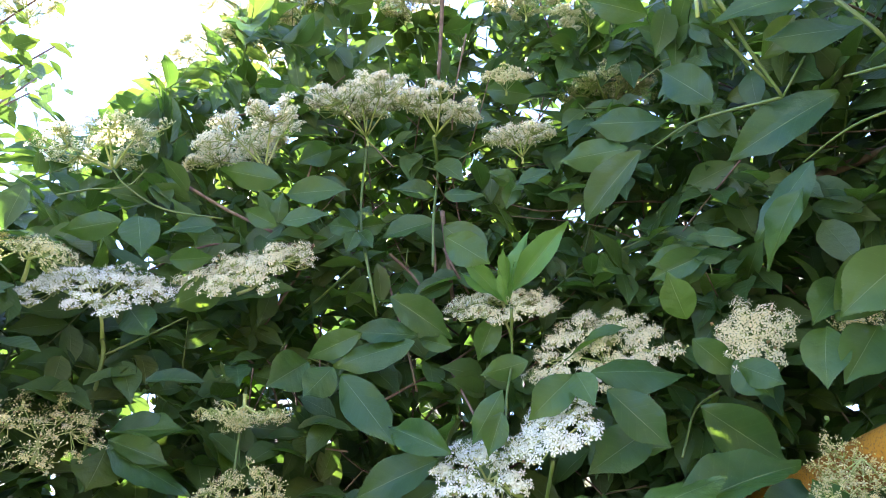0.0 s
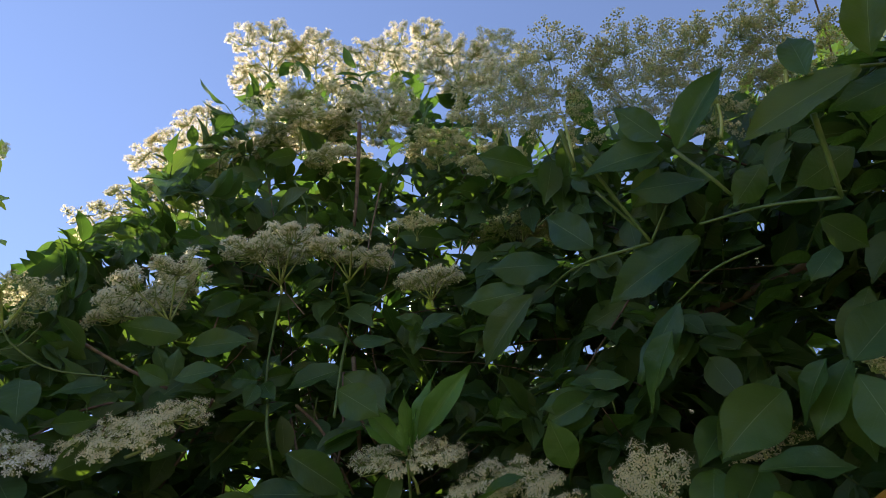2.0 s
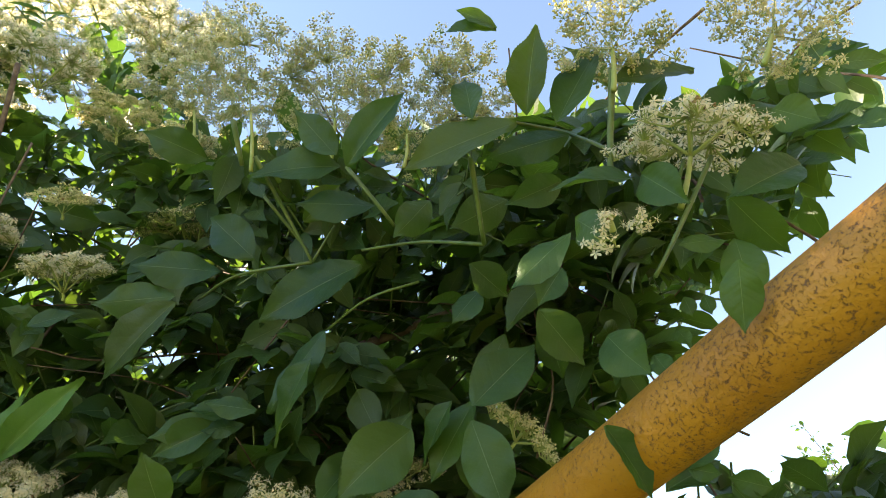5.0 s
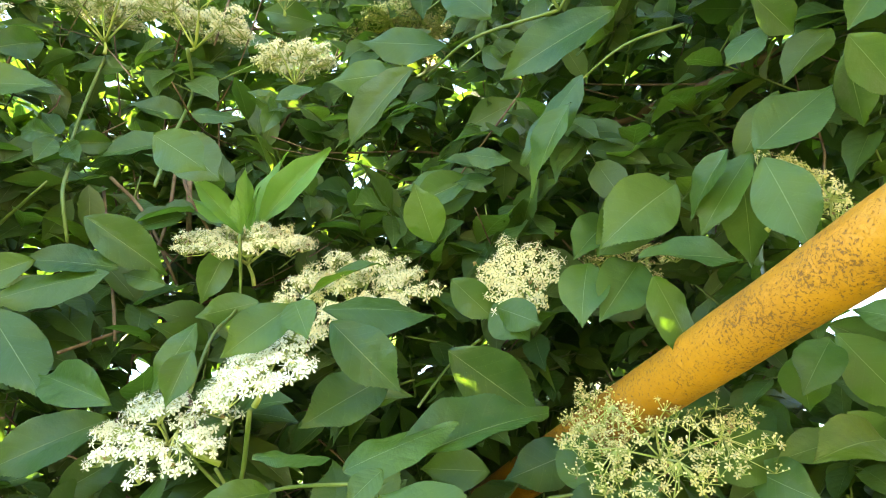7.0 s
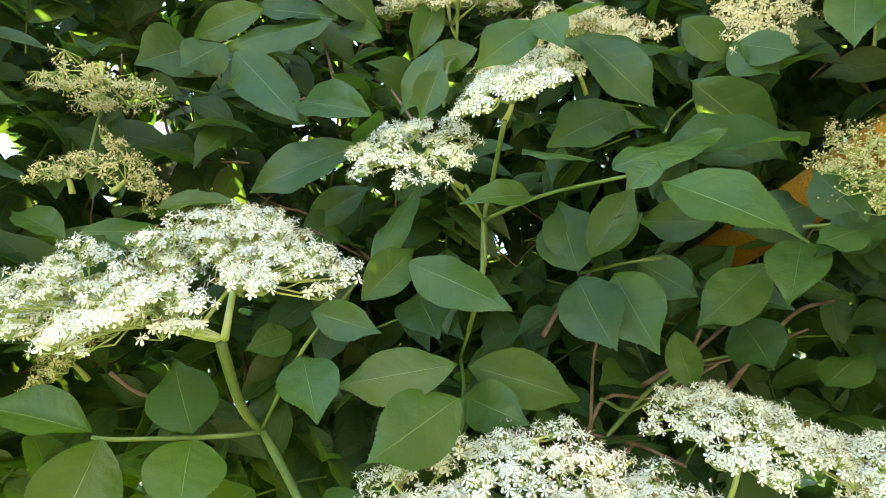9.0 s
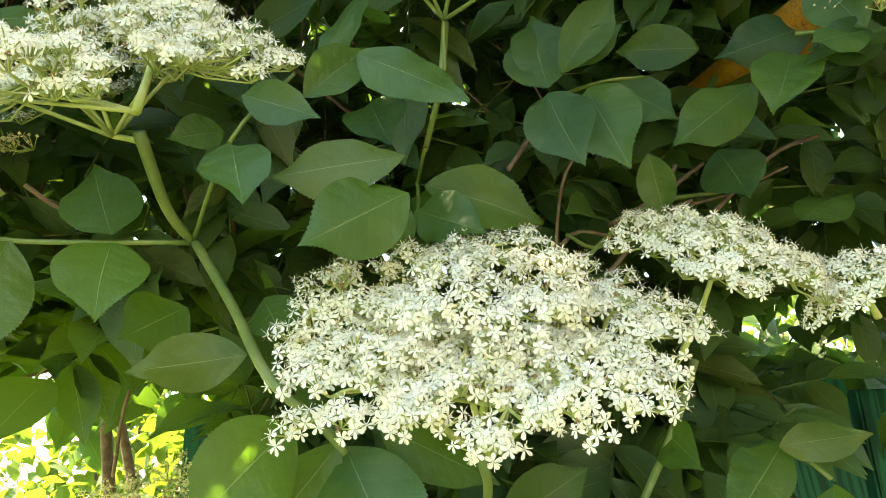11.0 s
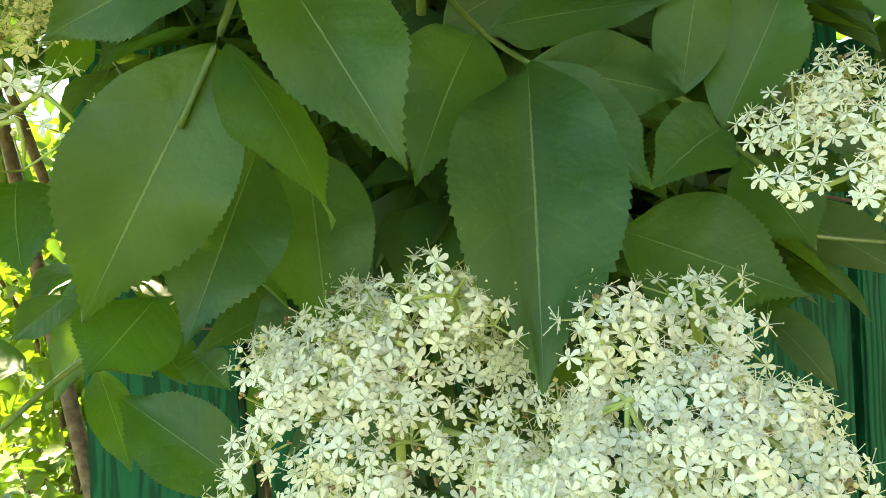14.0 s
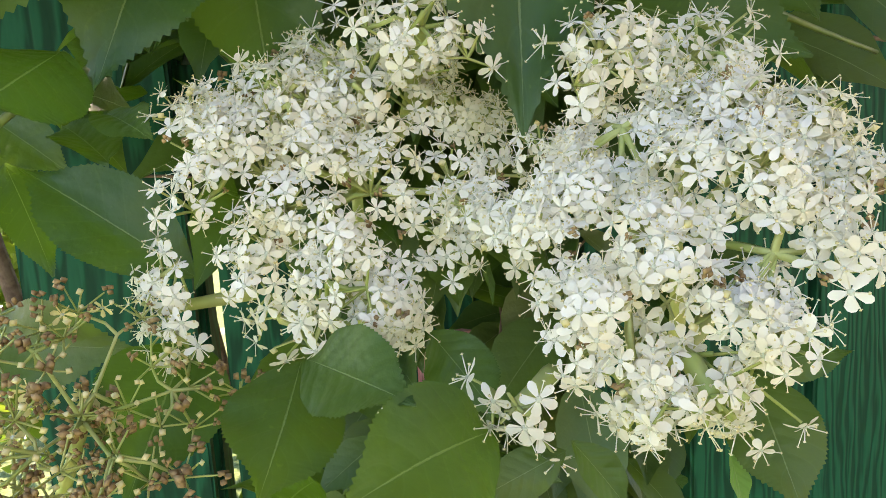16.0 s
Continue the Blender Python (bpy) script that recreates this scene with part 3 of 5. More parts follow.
stem(0.0016, (0.633, 0.563, 1.754), (0.687, 0.530, 1.768), (0.664, 0.465, 1.806))
stem(0.0016, (0.687, 0.530, 1.768), (0.716, 0.474, 1.753), (0.743, 0.445, 1.755))
stem(0.0016, (0.713, 0.528, 1.754), (0.760, 0.532, 1.721))
stem(0.0020, (-0.433, 0.648, 2.158), (-0.414, 0.660, 2.136), (-0.368, 0.680, 2.112), (-0.291, 0.689, 2.099))
stem(0.0016, (-0.496, 0.652, 2.119), (-0.456, 0.654, 2.128), (-0.414, 0.660, 2.136), (-0.392, 0.655, 2.161))
stem(0.0020, (0.314, 0.691, 1.693), (0.371, 0.682, 1.692), (0.404, 0.664, 1.674))
stem(0.0022, (0.400, 0.669, 1.703), (0.421, 0.667, 1.700), (0.448, 0.679, 1.675))
# -- end of stems

# -- leaves by place
leaf((-0.227, 0.726, 2.169), (-0.134, 0.725, 2.173), (-0.01, -0.99, -0.15), 0.043)
leaf((-0.226, 0.702, 2.173), (-0.311, 0.689, 2.188), (0.05, -0.89, -0.45), 0.040)
leaf((-0.177, 0.754, 2.284), (-0.220, 0.733, 2.236), (0.70, -0.63, -0.34), 0.039)
leaf((-0.176, 0.833, 2.329), (-0.094, 0.828, 2.339), (-0.08, -0.99, 0.09), 0.038)
leaf((-0.011, 0.826, 2.238), (-0.091, 0.815, 2.251), (0.14, -0.99, 0.05), 0.038)
leaf((-0.005, 0.782, 2.205), (0.058, 0.784, 2.203), (0.04, -1.00, 0.04), 0.029)
leaf((-0.006, 0.703, 2.083), (0.050, 0.696, 2.017), (-0.40, -0.88, -0.25), 0.051)
leaf((-0.019, 0.785, 2.157), (-0.105, 0.798, 2.137), (-0.17, -0.98, 0.08), 0.041)
leaf((-0.215, 0.679, 2.075), (-0.259, 0.668, 2.096), (-0.02, -0.87, -0.50), 0.025)
leaf((-0.213, 0.681, 2.082), (-0.145, 0.677, 2.088), (-0.07, -0.99, 0.11), 0.032)
leaf((-0.219, 0.689, 2.088), (-0.213, 0.673, 2.127), (0.31, -0.86, -0.40), 0.022)
leaf((-0.230, 0.693, 2.101), (-0.243, 0.671, 2.131), (0.23, -0.83, -0.51), 0.018)
leaf((-0.126, 0.739, 2.113), (-0.171, 0.759, 2.138), (-0.56, -0.72, -0.41), 0.026)
leaf((-0.137, 0.798, 2.160), (-0.095, 0.818, 2.184), (0.58, -0.68, -0.46), 0.029)
leaf((-0.131, 0.760, 2.135), (-0.159, 0.767, 2.176), (-0.34, -0.94, -0.08), 0.024)
leaf((-0.136, 0.800, 2.167), (-0.117, 0.804, 2.211), (0.46, -0.88, -0.12), 0.025)
leaf((-0.128, 0.744, 2.112), (-0.137, 0.737, 2.070), (0.38, -0.92, 0.05), 0.023)
leaf((-0.127, 0.769, 2.132), (-0.104, 0.756, 2.091), (-0.37, -0.92, 0.09), 0.024)
leaf((-0.376, 0.644, 2.073), (-0.352, 0.638, 2.005), (0.30, -0.94, 0.17), 0.045)
leaf((-0.393, 0.642, 2.064), (-0.468, 0.647, 2.055), (-0.00, -0.86, -0.51), 0.035)
leaf((-0.297, 0.692, 2.090), (-0.370, 0.696, 2.083), (-0.07, -0.98, 0.20), 0.034)
leaf((-0.346, 0.688, 2.036), (-0.290, 0.688, 2.038), (0.01, -0.80, -0.60), 0.028)
leaf((-0.311, 0.756, 2.014), (-0.199, 0.750, 2.025), (-0.08, -0.96, 0.27), 0.052)
leaf((-0.279, 0.711, 2.014), (-0.339, 0.705, 1.977), (0.38, -0.78, -0.50), 0.042)
leaf((-0.382, 0.688, 1.972), (-0.335, 0.671, 1.920), (-0.12, -0.97, 0.20), 0.040)
leaf((-0.076, 0.730, 1.996), (-0.001, 0.764, 1.951), (0.19, -0.91, -0.37), 0.043)
leaf((-0.110, 0.736, 1.949), (-0.178, 0.752, 1.926), (-0.01, -0.84, -0.54), 0.034)
leaf((-0.042, 0.747, 1.948), (-0.125, 0.742, 1.953), (0.07, -0.99, 0.12), 0.038)
leaf((-0.045, 0.734, 1.933), (-0.144, 0.749, 1.911), (-0.19, -0.95, 0.24), 0.047)
leaf((0.057, 0.747, 1.975), (0.030, 0.781, 1.927), (-0.09, -0.83, -0.55), 0.032)
leaf((-0.001, 0.762, 1.938), (-0.044, 0.771, 1.957), (-0.33, -0.88, -0.35), 0.024)
leaf((-0.179, 0.765, 1.928), (-0.219, 0.740, 1.885), (0.62, -0.78, -0.12), 0.052)
leaf((-0.141, 0.734, 1.904), (-0.167, 0.712, 1.858), (0.57, -0.82, 0.05), 0.040)
leaf((-0.130, 0.729, 1.891), (-0.064, 0.707, 1.799), (0.21, -0.86, -0.46), 0.047)
leaf((-0.005, 0.660, 1.773), (-0.070, 0.708, 1.820), (0.13, -0.92, -0.36), 0.035)
leaf((-0.020, 0.724, 1.788), (-0.110, 0.745, 1.757), (-0.24, -0.97, 0.02), 0.045)
leaf((0.117, 0.637, 1.837), (0.068, 0.633, 1.792), (0.18, -0.98, -0.11), 0.036)
leaf((0.143, 0.678, 1.858), (0.252, 0.683, 1.853), (0.06, -0.97, 0.24), 0.050)
leaf((0.146, 0.631, 1.819), (0.197, 0.642, 1.764), (0.21, -0.90, -0.39), 0.042)
leaf((0.200, 0.702, 1.924), (0.127, 0.723, 1.895), (-0.43, -0.69, 0.58), 0.037)
leaf((0.046, 0.652, 1.809), (0.030, 0.665, 1.770), (-0.04, -0.95, -0.31), 0.025)
leaf((0.048, 0.650, 1.831), (0.015, 0.682, 1.787), (-0.40, -0.86, -0.33), 0.029)
leaf((0.088, 0.740, 1.905), (0.031, 0.747, 1.893), (-0.04, -0.91, -0.42), 0.030)
leaf((0.119, 0.632, 1.838), (0.129, 0.617, 1.797), (-0.42, -0.88, 0.22), 0.027)
leaf((0.247, 0.676, 1.816), (0.335, 0.714, 1.766), (0.00, -0.80, -0.60), 0.054)
leaf((0.268, 0.700, 1.905), (0.310, 0.712, 1.864), (-0.26, -0.82, -0.51), 0.035)
leaf((0.304, 0.696, 1.874), (0.323, 0.677, 1.823), (-0.63, -0.77, 0.04), 0.043)
leaf((-0.385, 0.727, 1.830), (-0.295, 0.727, 1.832), (-0.01, -0.85, 0.52), 0.041)
leaf((-0.370, 0.710, 1.817), (-0.306, 0.728, 1.794), (0.37, -0.86, 0.34), 0.033)
leaf((-0.381, 0.730, 1.821), (-0.395, 0.729, 1.768), (0.53, -0.84, -0.12), 0.037)
leaf((-0.361, 0.704, 1.803), (-0.280, 0.735, 1.763), (0.48, -0.80, 0.36), 0.044)
leaf((0.288, 0.642, 1.987), (0.218, 0.651, 1.973), (-0.12, -0.99, -0.00), 0.033)
leaf((0.300, 0.620, 1.974), (0.248, 0.615, 1.980), (0.12, -0.97, 0.18), 0.024)
leaf((0.196, 0.690, 1.800), (0.123, 0.673, 1.753), (0.24, -0.97, -0.02), 0.046)
leaf((0.096, 0.709, 2.156), (0.151, 0.699, 2.171), (-0.21, -0.97, 0.15), 0.026)
leaf((0.104, 0.766, 2.208), (0.067, 0.760, 2.215), (-0.02, -0.73, -0.68), 0.018)
leaf((0.102, 0.747, 2.196), (0.083, 0.762, 2.154), (0.05, -0.93, -0.36), 0.025)
leaf((0.105, 0.768, 2.215), (0.061, 0.759, 2.227), (0.13, -0.96, -0.26), 0.021)
leaf((0.103, 0.756, 2.198), (0.090, 0.729, 2.159), (0.53, -0.77, 0.35), 0.025)
leaf((0.294, 0.643, 2.195), (0.193, 0.671, 2.225), (-0.30, -0.94, -0.17), 0.050)
leaf((0.245, 0.671, 2.177), (0.156, 0.708, 2.192), (-0.41, -0.85, -0.33), 0.045)
leaf((0.240, 0.624, 2.125), (0.173, 0.714, 2.080), (-0.74, -0.64, -0.18), 0.056)
leaf((0.410, 0.506, 2.082), (0.315, 0.584, 2.064), (-0.62, -0.78, -0.11), 0.057)
leaf((0.314, 0.563, 2.138), (0.271, 0.574, 2.216), (-0.61, -0.76, -0.23), 0.047)
leaf((0.364, 0.525, 2.005), (0.321, 0.599, 1.962), (-0.87, -0.50, 0.01), 0.044)
leaf((0.350, 0.536, 1.980), (0.326, 0.607, 1.930), (-0.95, -0.32, 0.01), 0.041)
leaf((0.379, 0.435, 2.152), (0.292, 0.474, 2.164), (-0.42, -0.89, -0.16), 0.044)
leaf((0.367, 0.401, 2.104), (0.412, 0.332, 2.142), (-0.74, -0.62, -0.27), 0.042)
leaf((0.367, 0.416, 2.143), (0.331, 0.409, 2.206), (-0.62, -0.66, -0.42), 0.034)
leaf((0.414, 0.450, 2.112), (0.335, 0.476, 2.132), (-0.34, -0.93, -0.13), 0.039)
leaf((0.492, 0.286, 2.056), (0.494, 0.225, 2.110), (-0.83, -0.38, -0.40), 0.037)
leaf((0.515, 0.282, 2.042), (0.549, 0.213, 2.086), (-0.90, -0.43, 0.00), 0.041)
leaf((0.480, 0.291, 2.048), (0.392, 0.353, 2.040), (-0.58, -0.82, 0.02), 0.050)
leaf((0.544, 0.295, 2.054), (0.474, 0.337, 2.055), (-0.50, -0.83, -0.24), 0.037)
leaf((0.447, 0.305, 2.064), (0.458, 0.299, 2.127), (-0.63, -0.78, 0.03), 0.029)
leaf((0.521, 0.258, 1.933), (0.459, 0.287, 1.940), (-0.39, -0.89, 0.21), 0.032)
leaf((0.531, 0.257, 1.940), (0.533, 0.243, 1.888), (-0.97, -0.26, 0.02), 0.033)
leaf((0.464, 0.282, 1.905), (0.460, 0.265, 1.863), (-0.93, -0.29, 0.20), 0.027)
leaf((0.494, 0.314, 1.931), (0.452, 0.363, 1.910), (-0.72, -0.68, -0.14), 0.031)
leaf((0.632, 0.204, 1.907), (0.558, 0.233, 1.884), (-0.31, -0.93, -0.21), 0.038)
leaf((0.579, 0.257, 1.873), (0.575, 0.276, 1.821), (-0.82, -0.55, -0.14), 0.031)
leaf((0.618, 0.184, 1.948), (0.619, 0.170, 1.908), (-1.00, -0.01, -0.02), 0.029)
leaf((0.534, 0.271, 1.875), (0.570, 0.256, 1.869), (-0.41, -0.89, -0.19), 0.018)
leaf((0.575, 0.238, 1.899), (0.624, 0.253, 1.859), (-0.56, -0.27, -0.79), 0.032)
leaf((0.545, 0.379, 1.882), (0.548, 0.363, 1.830), (-0.87, -0.48, 0.10), 0.041)
leaf((0.563, 0.453, 1.968), (0.586, 0.491, 1.921), (-0.54, -0.50, -0.68), 0.033)
leaf((0.708, 0.401, 1.958), (0.699, 0.400, 1.930), (-0.75, -0.61, 0.25), 0.017)
leaf((0.730, 0.394, 1.956), (0.722, 0.395, 1.929), (-0.75, -0.62, 0.21), 0.016)
leaf((0.641, 0.422, 1.898), (0.641, 0.418, 1.866), (-0.82, -0.56, 0.08), 0.021)
leaf((0.713, 0.434, 1.943), (0.711, 0.429, 1.916), (-0.85, -0.49, 0.17), 0.017)
leaf((0.584, 0.466, 1.848), (0.624, 0.491, 1.803), (0.31, -0.92, -0.24), 0.030)
leaf((0.501, 0.547, 1.920), (0.522, 0.607, 1.856), (-0.53, -0.53, -0.66), 0.042)
leaf((0.476, 0.526, 1.923), (0.456, 0.580, 1.886), (-0.92, -0.39, -0.06), 0.031)
leaf((0.450, 0.572, 1.922), (0.373, 0.602, 1.871), (-0.16, -0.94, -0.31), 0.060)
leaf((0.282, 0.625, 1.969), (0.224, 0.667, 1.963), (-0.56, -0.80, -0.23), 0.033)
leaf((0.310, 0.594, 1.963), (0.264, 0.604, 1.979), (-0.20, -0.98, 0.02), 0.023)
leaf((0.573, 0.528, 2.011), (0.547, 0.596, 1.965), (-0.80, -0.52, -0.31), 0.040)
leaf((0.463, 0.242, 2.118), (0.417, 0.261, 2.126), (-0.40, -0.91, -0.09), 0.023)
leaf((0.463, 0.241, 2.119), (0.428, 0.241, 2.138), (-0.22, -0.90, -0.39), 0.018)
leaf((0.622, 0.203, 2.043), (0.551, 0.235, 2.053), (-0.41, -0.91, 0.01), 0.036)
leaf((0.608, 0.213, 1.973), (0.664, 0.183, 1.969), (-0.47, -0.87, -0.12), 0.029)
leaf((0.153, 0.794, 2.436), (0.070, 0.805, 2.470), (-0.36, -0.67, -0.65), 0.044)
leaf((0.267, 0.548, 2.292), (0.194, 0.548, 2.331), (-0.38, -0.60, -0.70), 0.042)
leaf((0.362, 0.523, 2.162), (0.406, 0.498, 2.208), (0.03, -0.87, -0.50), 0.035)
leaf((0.465, 0.427, 2.103), (0.418, 0.443, 2.055), (0.04, -0.94, -0.35), 0.035)
leaf((0.531, 0.391, 2.073), (0.461, 0.410, 2.038), (0.03, -0.85, -0.53), 0.040)
leaf((0.558, 0.341, 2.046), (0.501, 0.368, 2.031), (-0.18, -0.74, -0.65), 0.032)
leaf((0.384, 0.623, 1.878), (0.468, 0.592, 1.957), (-0.14, -0.96, -0.23), 0.056)
leaf((0.501, 0.529, 1.923), (0.459, 0.581, 1.870), (-0.79, -0.62, 0.01), 0.039)
leaf((0.467, 0.494, 1.880), (0.475, 0.504, 1.800), (-0.75, -0.64, -0.16), 0.046)
leaf((0.386, 0.573, 1.842), (0.467, 0.558, 1.828), (-0.14, -0.96, 0.24), 0.038)
leaf((0.377, 0.633, 1.878), (0.352, 0.632, 1.811), (-0.30, -0.95, 0.12), 0.043)
leaf((0.421, 0.623, 1.872), (0.366, 0.626, 1.813), (-0.06, -1.00, 0.00), 0.048)
leaf((0.388, 0.567, 1.819), (0.427, 0.605, 1.752), (0.05, -0.88, -0.47), 0.040)
leaf((0.304, 0.689, 1.866), (0.330, 0.657, 1.829), (-0.82, -0.56, -0.06), 0.032)
leaf((0.272, 0.713, 1.907), (0.316, 0.722, 1.876), (-0.22, -0.80, -0.56), 0.028)
leaf((0.537, 0.596, 1.696), (0.471, 0.622, 1.688), (-0.39, -0.89, 0.25), 0.033)
leaf((0.560, 0.602, 1.780), (0.502, 0.599, 1.730), (-0.19, -0.94, 0.27), 0.038)
leaf((0.497, 0.634, 1.712), (0.417, 0.627, 1.680), (0.06, -1.00, 0.06), 0.041)
leaf((0.550, 0.593, 1.690), (0.461, 0.576, 1.673), (0.12, -0.92, 0.36), 0.042)
leaf((0.463, 0.639, 1.689), (0.483, 0.605, 1.653), (-0.83, -0.56, 0.06), 0.039)
leaf((0.288, 0.644, 1.969), (0.233, 0.669, 1.959), (-0.30, -0.86, -0.42), 0.028)
leaf((0.303, 0.618, 1.964), (0.262, 0.629, 1.965), (-0.27, -0.96, 0.11), 0.020)
leaf((0.150, 0.622, 1.703), (0.231, 0.619, 1.730), (-0.10, -0.88, 0.42), 0.046)
leaf((0.181, 0.624, 1.703), (0.319, 0.663, 1.751), (-0.10, -0.88, 0.42), 0.052)
leaf((0.169, 0.599, 1.680), (0.228, 0.570, 1.626), (0.00, -0.95, 0.30), 0.054)
leaf((0.173, 0.605, 1.697), (0.149, 0.605, 1.677), (-0.45, -0.89, -0.00), 0.020)
leaf((0.143, 0.632, 1.715), (0.093, 0.623, 1.716), (0.00, -0.70, 0.70), 0.030)
leaf((0.164, 0.758, 1.693), (0.156, 0.772, 1.758), (-0.31, -0.94, 0.17), 0.050)
leaf((0.174, 0.753, 1.703), (0.214, 0.734, 1.729), (-0.25, -0.92, -0.30), 0.024)
leaf((0.217, 0.690, 1.781), (0.137, 0.699, 1.778), (-0.11, -0.96, 0.24), 0.037)
leaf((0.387, 0.700, 1.698), (0.320, 0.692, 1.680), (0.11, -0.99, 0.04), 0.032)
leaf((-0.228, 0.730, 1.716), (-0.155, 0.727, 1.711), (-0.03, -0.97, 0.23), 0.033)
leaf((-0.243, 0.737, 1.714), (-0.297, 0.750, 1.745), (0.02, -0.91, 0.42), 0.029)
leaf((-0.205, 0.721, 1.707), (-0.200, 0.694, 1.664), (0.51, -0.69, 0.50), 0.035)
leaf((-0.112, 0.708, 1.729), (-0.169, 0.714, 1.728), (-0.11, -0.90, 0.42), 0.026)
leaf((0.394, 0.669, 1.677), (0.389, 0.689, 1.708), (-0.81, -0.54, 0.24), 0.025)
leaf((0.420, 0.641, 1.934), (0.360, 0.627, 1.877), (0.15, -0.99, 0.07), 0.041)
leaf((-0.067, 0.777, 1.728), (-0.043, 0.806, 1.764), (0.64, -0.75, 0.17), 0.034)
leaf((-0.219, 0.854, 1.939), (-0.282, 0.851, 1.955), (0.07, -1.00, 0.06), 0.030)
leaf((0.020, 0.691, 1.669), (0.086, 0.669, 1.625), (0.14, -0.99, 0.07), 0.041)
leaf((-0.007, 0.730, 1.684), (0.032, 0.705, 1.741), (-0.53, -0.85, -0.01), 0.034)
leaf((-0.013, 0.708, 1.648), (0.025, 0.724, 1.695), (0.38, -0.92, 0.01), 0.032)
leaf((-0.043, 0.671, 1.628), (0.002, 0.663, 1.610), (-0.24, -0.94, -0.22), 0.025)
leaf((-0.048, 0.676, 1.600), (-0.033, 0.645, 1.553), (-0.10, -0.85, 0.52), 0.037)
leaf((-0.125, 0.722, 1.562), (-0.153, 0.749, 1.619), (0.04, -0.89, 0.45), 0.047)
leaf((-0.126, 0.726, 1.559), (-0.119, 0.699, 1.506), (0.28, -0.84, 0.47), 0.049)
leaf((-0.185, 0.727, 1.561), (-0.201, 0.718, 1.482), (0.44, -0.90, 0.01), 0.053)
leaf((-0.197, 0.738, 1.567), (-0.278, 0.735, 1.587), (0.12, -0.93, 0.35), 0.038)
leaf((0.049, 0.671, 1.591), (-0.030, 0.681, 1.581), (-0.12, -0.99, 0.05), 0.037)
leaf((0.049, 0.675, 1.571), (-0.006, 0.646, 1.531), (0.40, -0.91, 0.12), 0.045)
leaf((0.065, 0.762, 1.612), (0.150, 0.767, 1.584), (-0.03, -0.96, -0.28), 0.044)
leaf((0.058, 0.748, 1.587), (0.098, 0.708, 1.558), (-0.66, -0.74, 0.10), 0.037)
leaf((0.053, 0.717, 1.576), (0.043, 0.729, 1.548), (-0.15, -0.93, -0.34), 0.015)
leaf((0.159, 0.754, 1.686), (0.155, 0.773, 1.761), (-0.37, -0.91, 0.20), 0.055)
leaf((0.169, 0.751, 1.697), (0.208, 0.727, 1.751), (-0.21, -0.94, -0.27), 0.035)
leaf((0.156, 0.749, 1.678), (0.171, 0.727, 1.611), (-0.48, -0.86, 0.18), 0.050)
leaf((0.183, 0.740, 1.677), (0.199, 0.719, 1.606), (-0.52, -0.85, 0.13), 0.051)
leaf((0.218, 0.775, 1.702), (0.250, 0.744, 1.658), (-0.72, -0.69, -0.03), 0.039)
leaf((0.311, 0.738, 1.684), (0.239, 0.737, 1.630), (-0.02, -1.00, 0.05), 0.043)
leaf((0.323, 0.709, 1.690), (0.285, 0.688, 1.630), (-0.26, -0.85, 0.46), 0.043)
leaf((0.228, 0.752, 1.633), (0.243, 0.769, 1.587), (-0.37, -0.82, -0.43), 0.027)
leaf((0.301, 0.785, 1.745), (0.242, 0.817, 1.762), (-0.53, -0.75, -0.39), 0.041)
leaf((0.306, 0.793, 1.655), (0.308, 0.765, 1.603), (-0.65, -0.68, 0.34), 0.049)
leaf((0.372, 0.701, 1.690), (0.318, 0.684, 1.676), (0.23, -0.95, 0.23), 0.027)
leaf((0.105, 0.659, 1.704), (0.053, 0.642, 1.689), (-0.05, -0.97, -0.22), 0.022)
leaf((0.027, 0.749, 1.668), (0.041, 0.718, 1.621), (-0.36, -0.83, 0.43), 0.044)
leaf((-0.095, 0.778, 1.530), (-0.123, 0.743, 1.503), (0.65, -0.71, 0.28), 0.045)
leaf((-0.037, 0.732, 1.524), (-0.019, 0.694, 1.495), (-0.32, -0.67, 0.67), 0.034)
leaf((-0.061, 0.708, 1.624), (-0.087, 0.686, 1.607), (0.68, -0.73, -0.07), 0.023)
leaf((0.166, 0.716, 1.815), (0.204, 0.700, 1.787), (-0.60, -0.69, -0.41), 0.028)
leaf((-0.070, 0.796, 1.753), (-0.009, 0.780, 1.783), (-0.14, -0.96, -0.23), 0.032)
leaf((0.364, 0.790, 1.594), (0.435, 0.819, 1.630), (0.06, -0.83, 0.55), 0.039)
leaf((-0.010, 0.673, 1.448), (-0.050, 0.641, 1.402), (0.59, -0.81, 0.06), 0.046)
leaf((0.013, 0.678, 1.439), (-0.043, 0.699, 1.372), (0.07, -0.94, -0.34), 0.044)
leaf((0.016, 0.682, 1.436), (0.051, 0.644, 1.366), (-0.20, -0.90, 0.38), 0.050)
leaf((-0.038, 0.698, 1.486), (-0.104, 0.708, 1.480), (-0.09, -0.90, -0.43), 0.032)
leaf((0.033, 0.685, 1.446), (0.093, 0.683, 1.416), (0.06, -0.98, 0.20), 0.031)
leaf((0.211, 0.746, 1.439), (0.211, 0.703, 1.418), (-0.88, -0.22, 0.42), 0.029)
leaf((0.028, 0.689, 1.379), (-0.041, 0.701, 1.349), (-0.11, -0.98, -0.14), 0.035)
leaf((0.015, 0.698, 1.346), (-0.031, 0.696, 1.256), (0.12, -0.97, -0.21), 0.052)
leaf((0.019, 0.696, 1.346), (0.051, 0.658, 1.282), (0.52, -0.81, 0.26), 0.031)
leaf((0.033, 0.694, 1.378), (0.073, 0.659, 1.297), (0.17, -0.98, 0.10), 0.043)
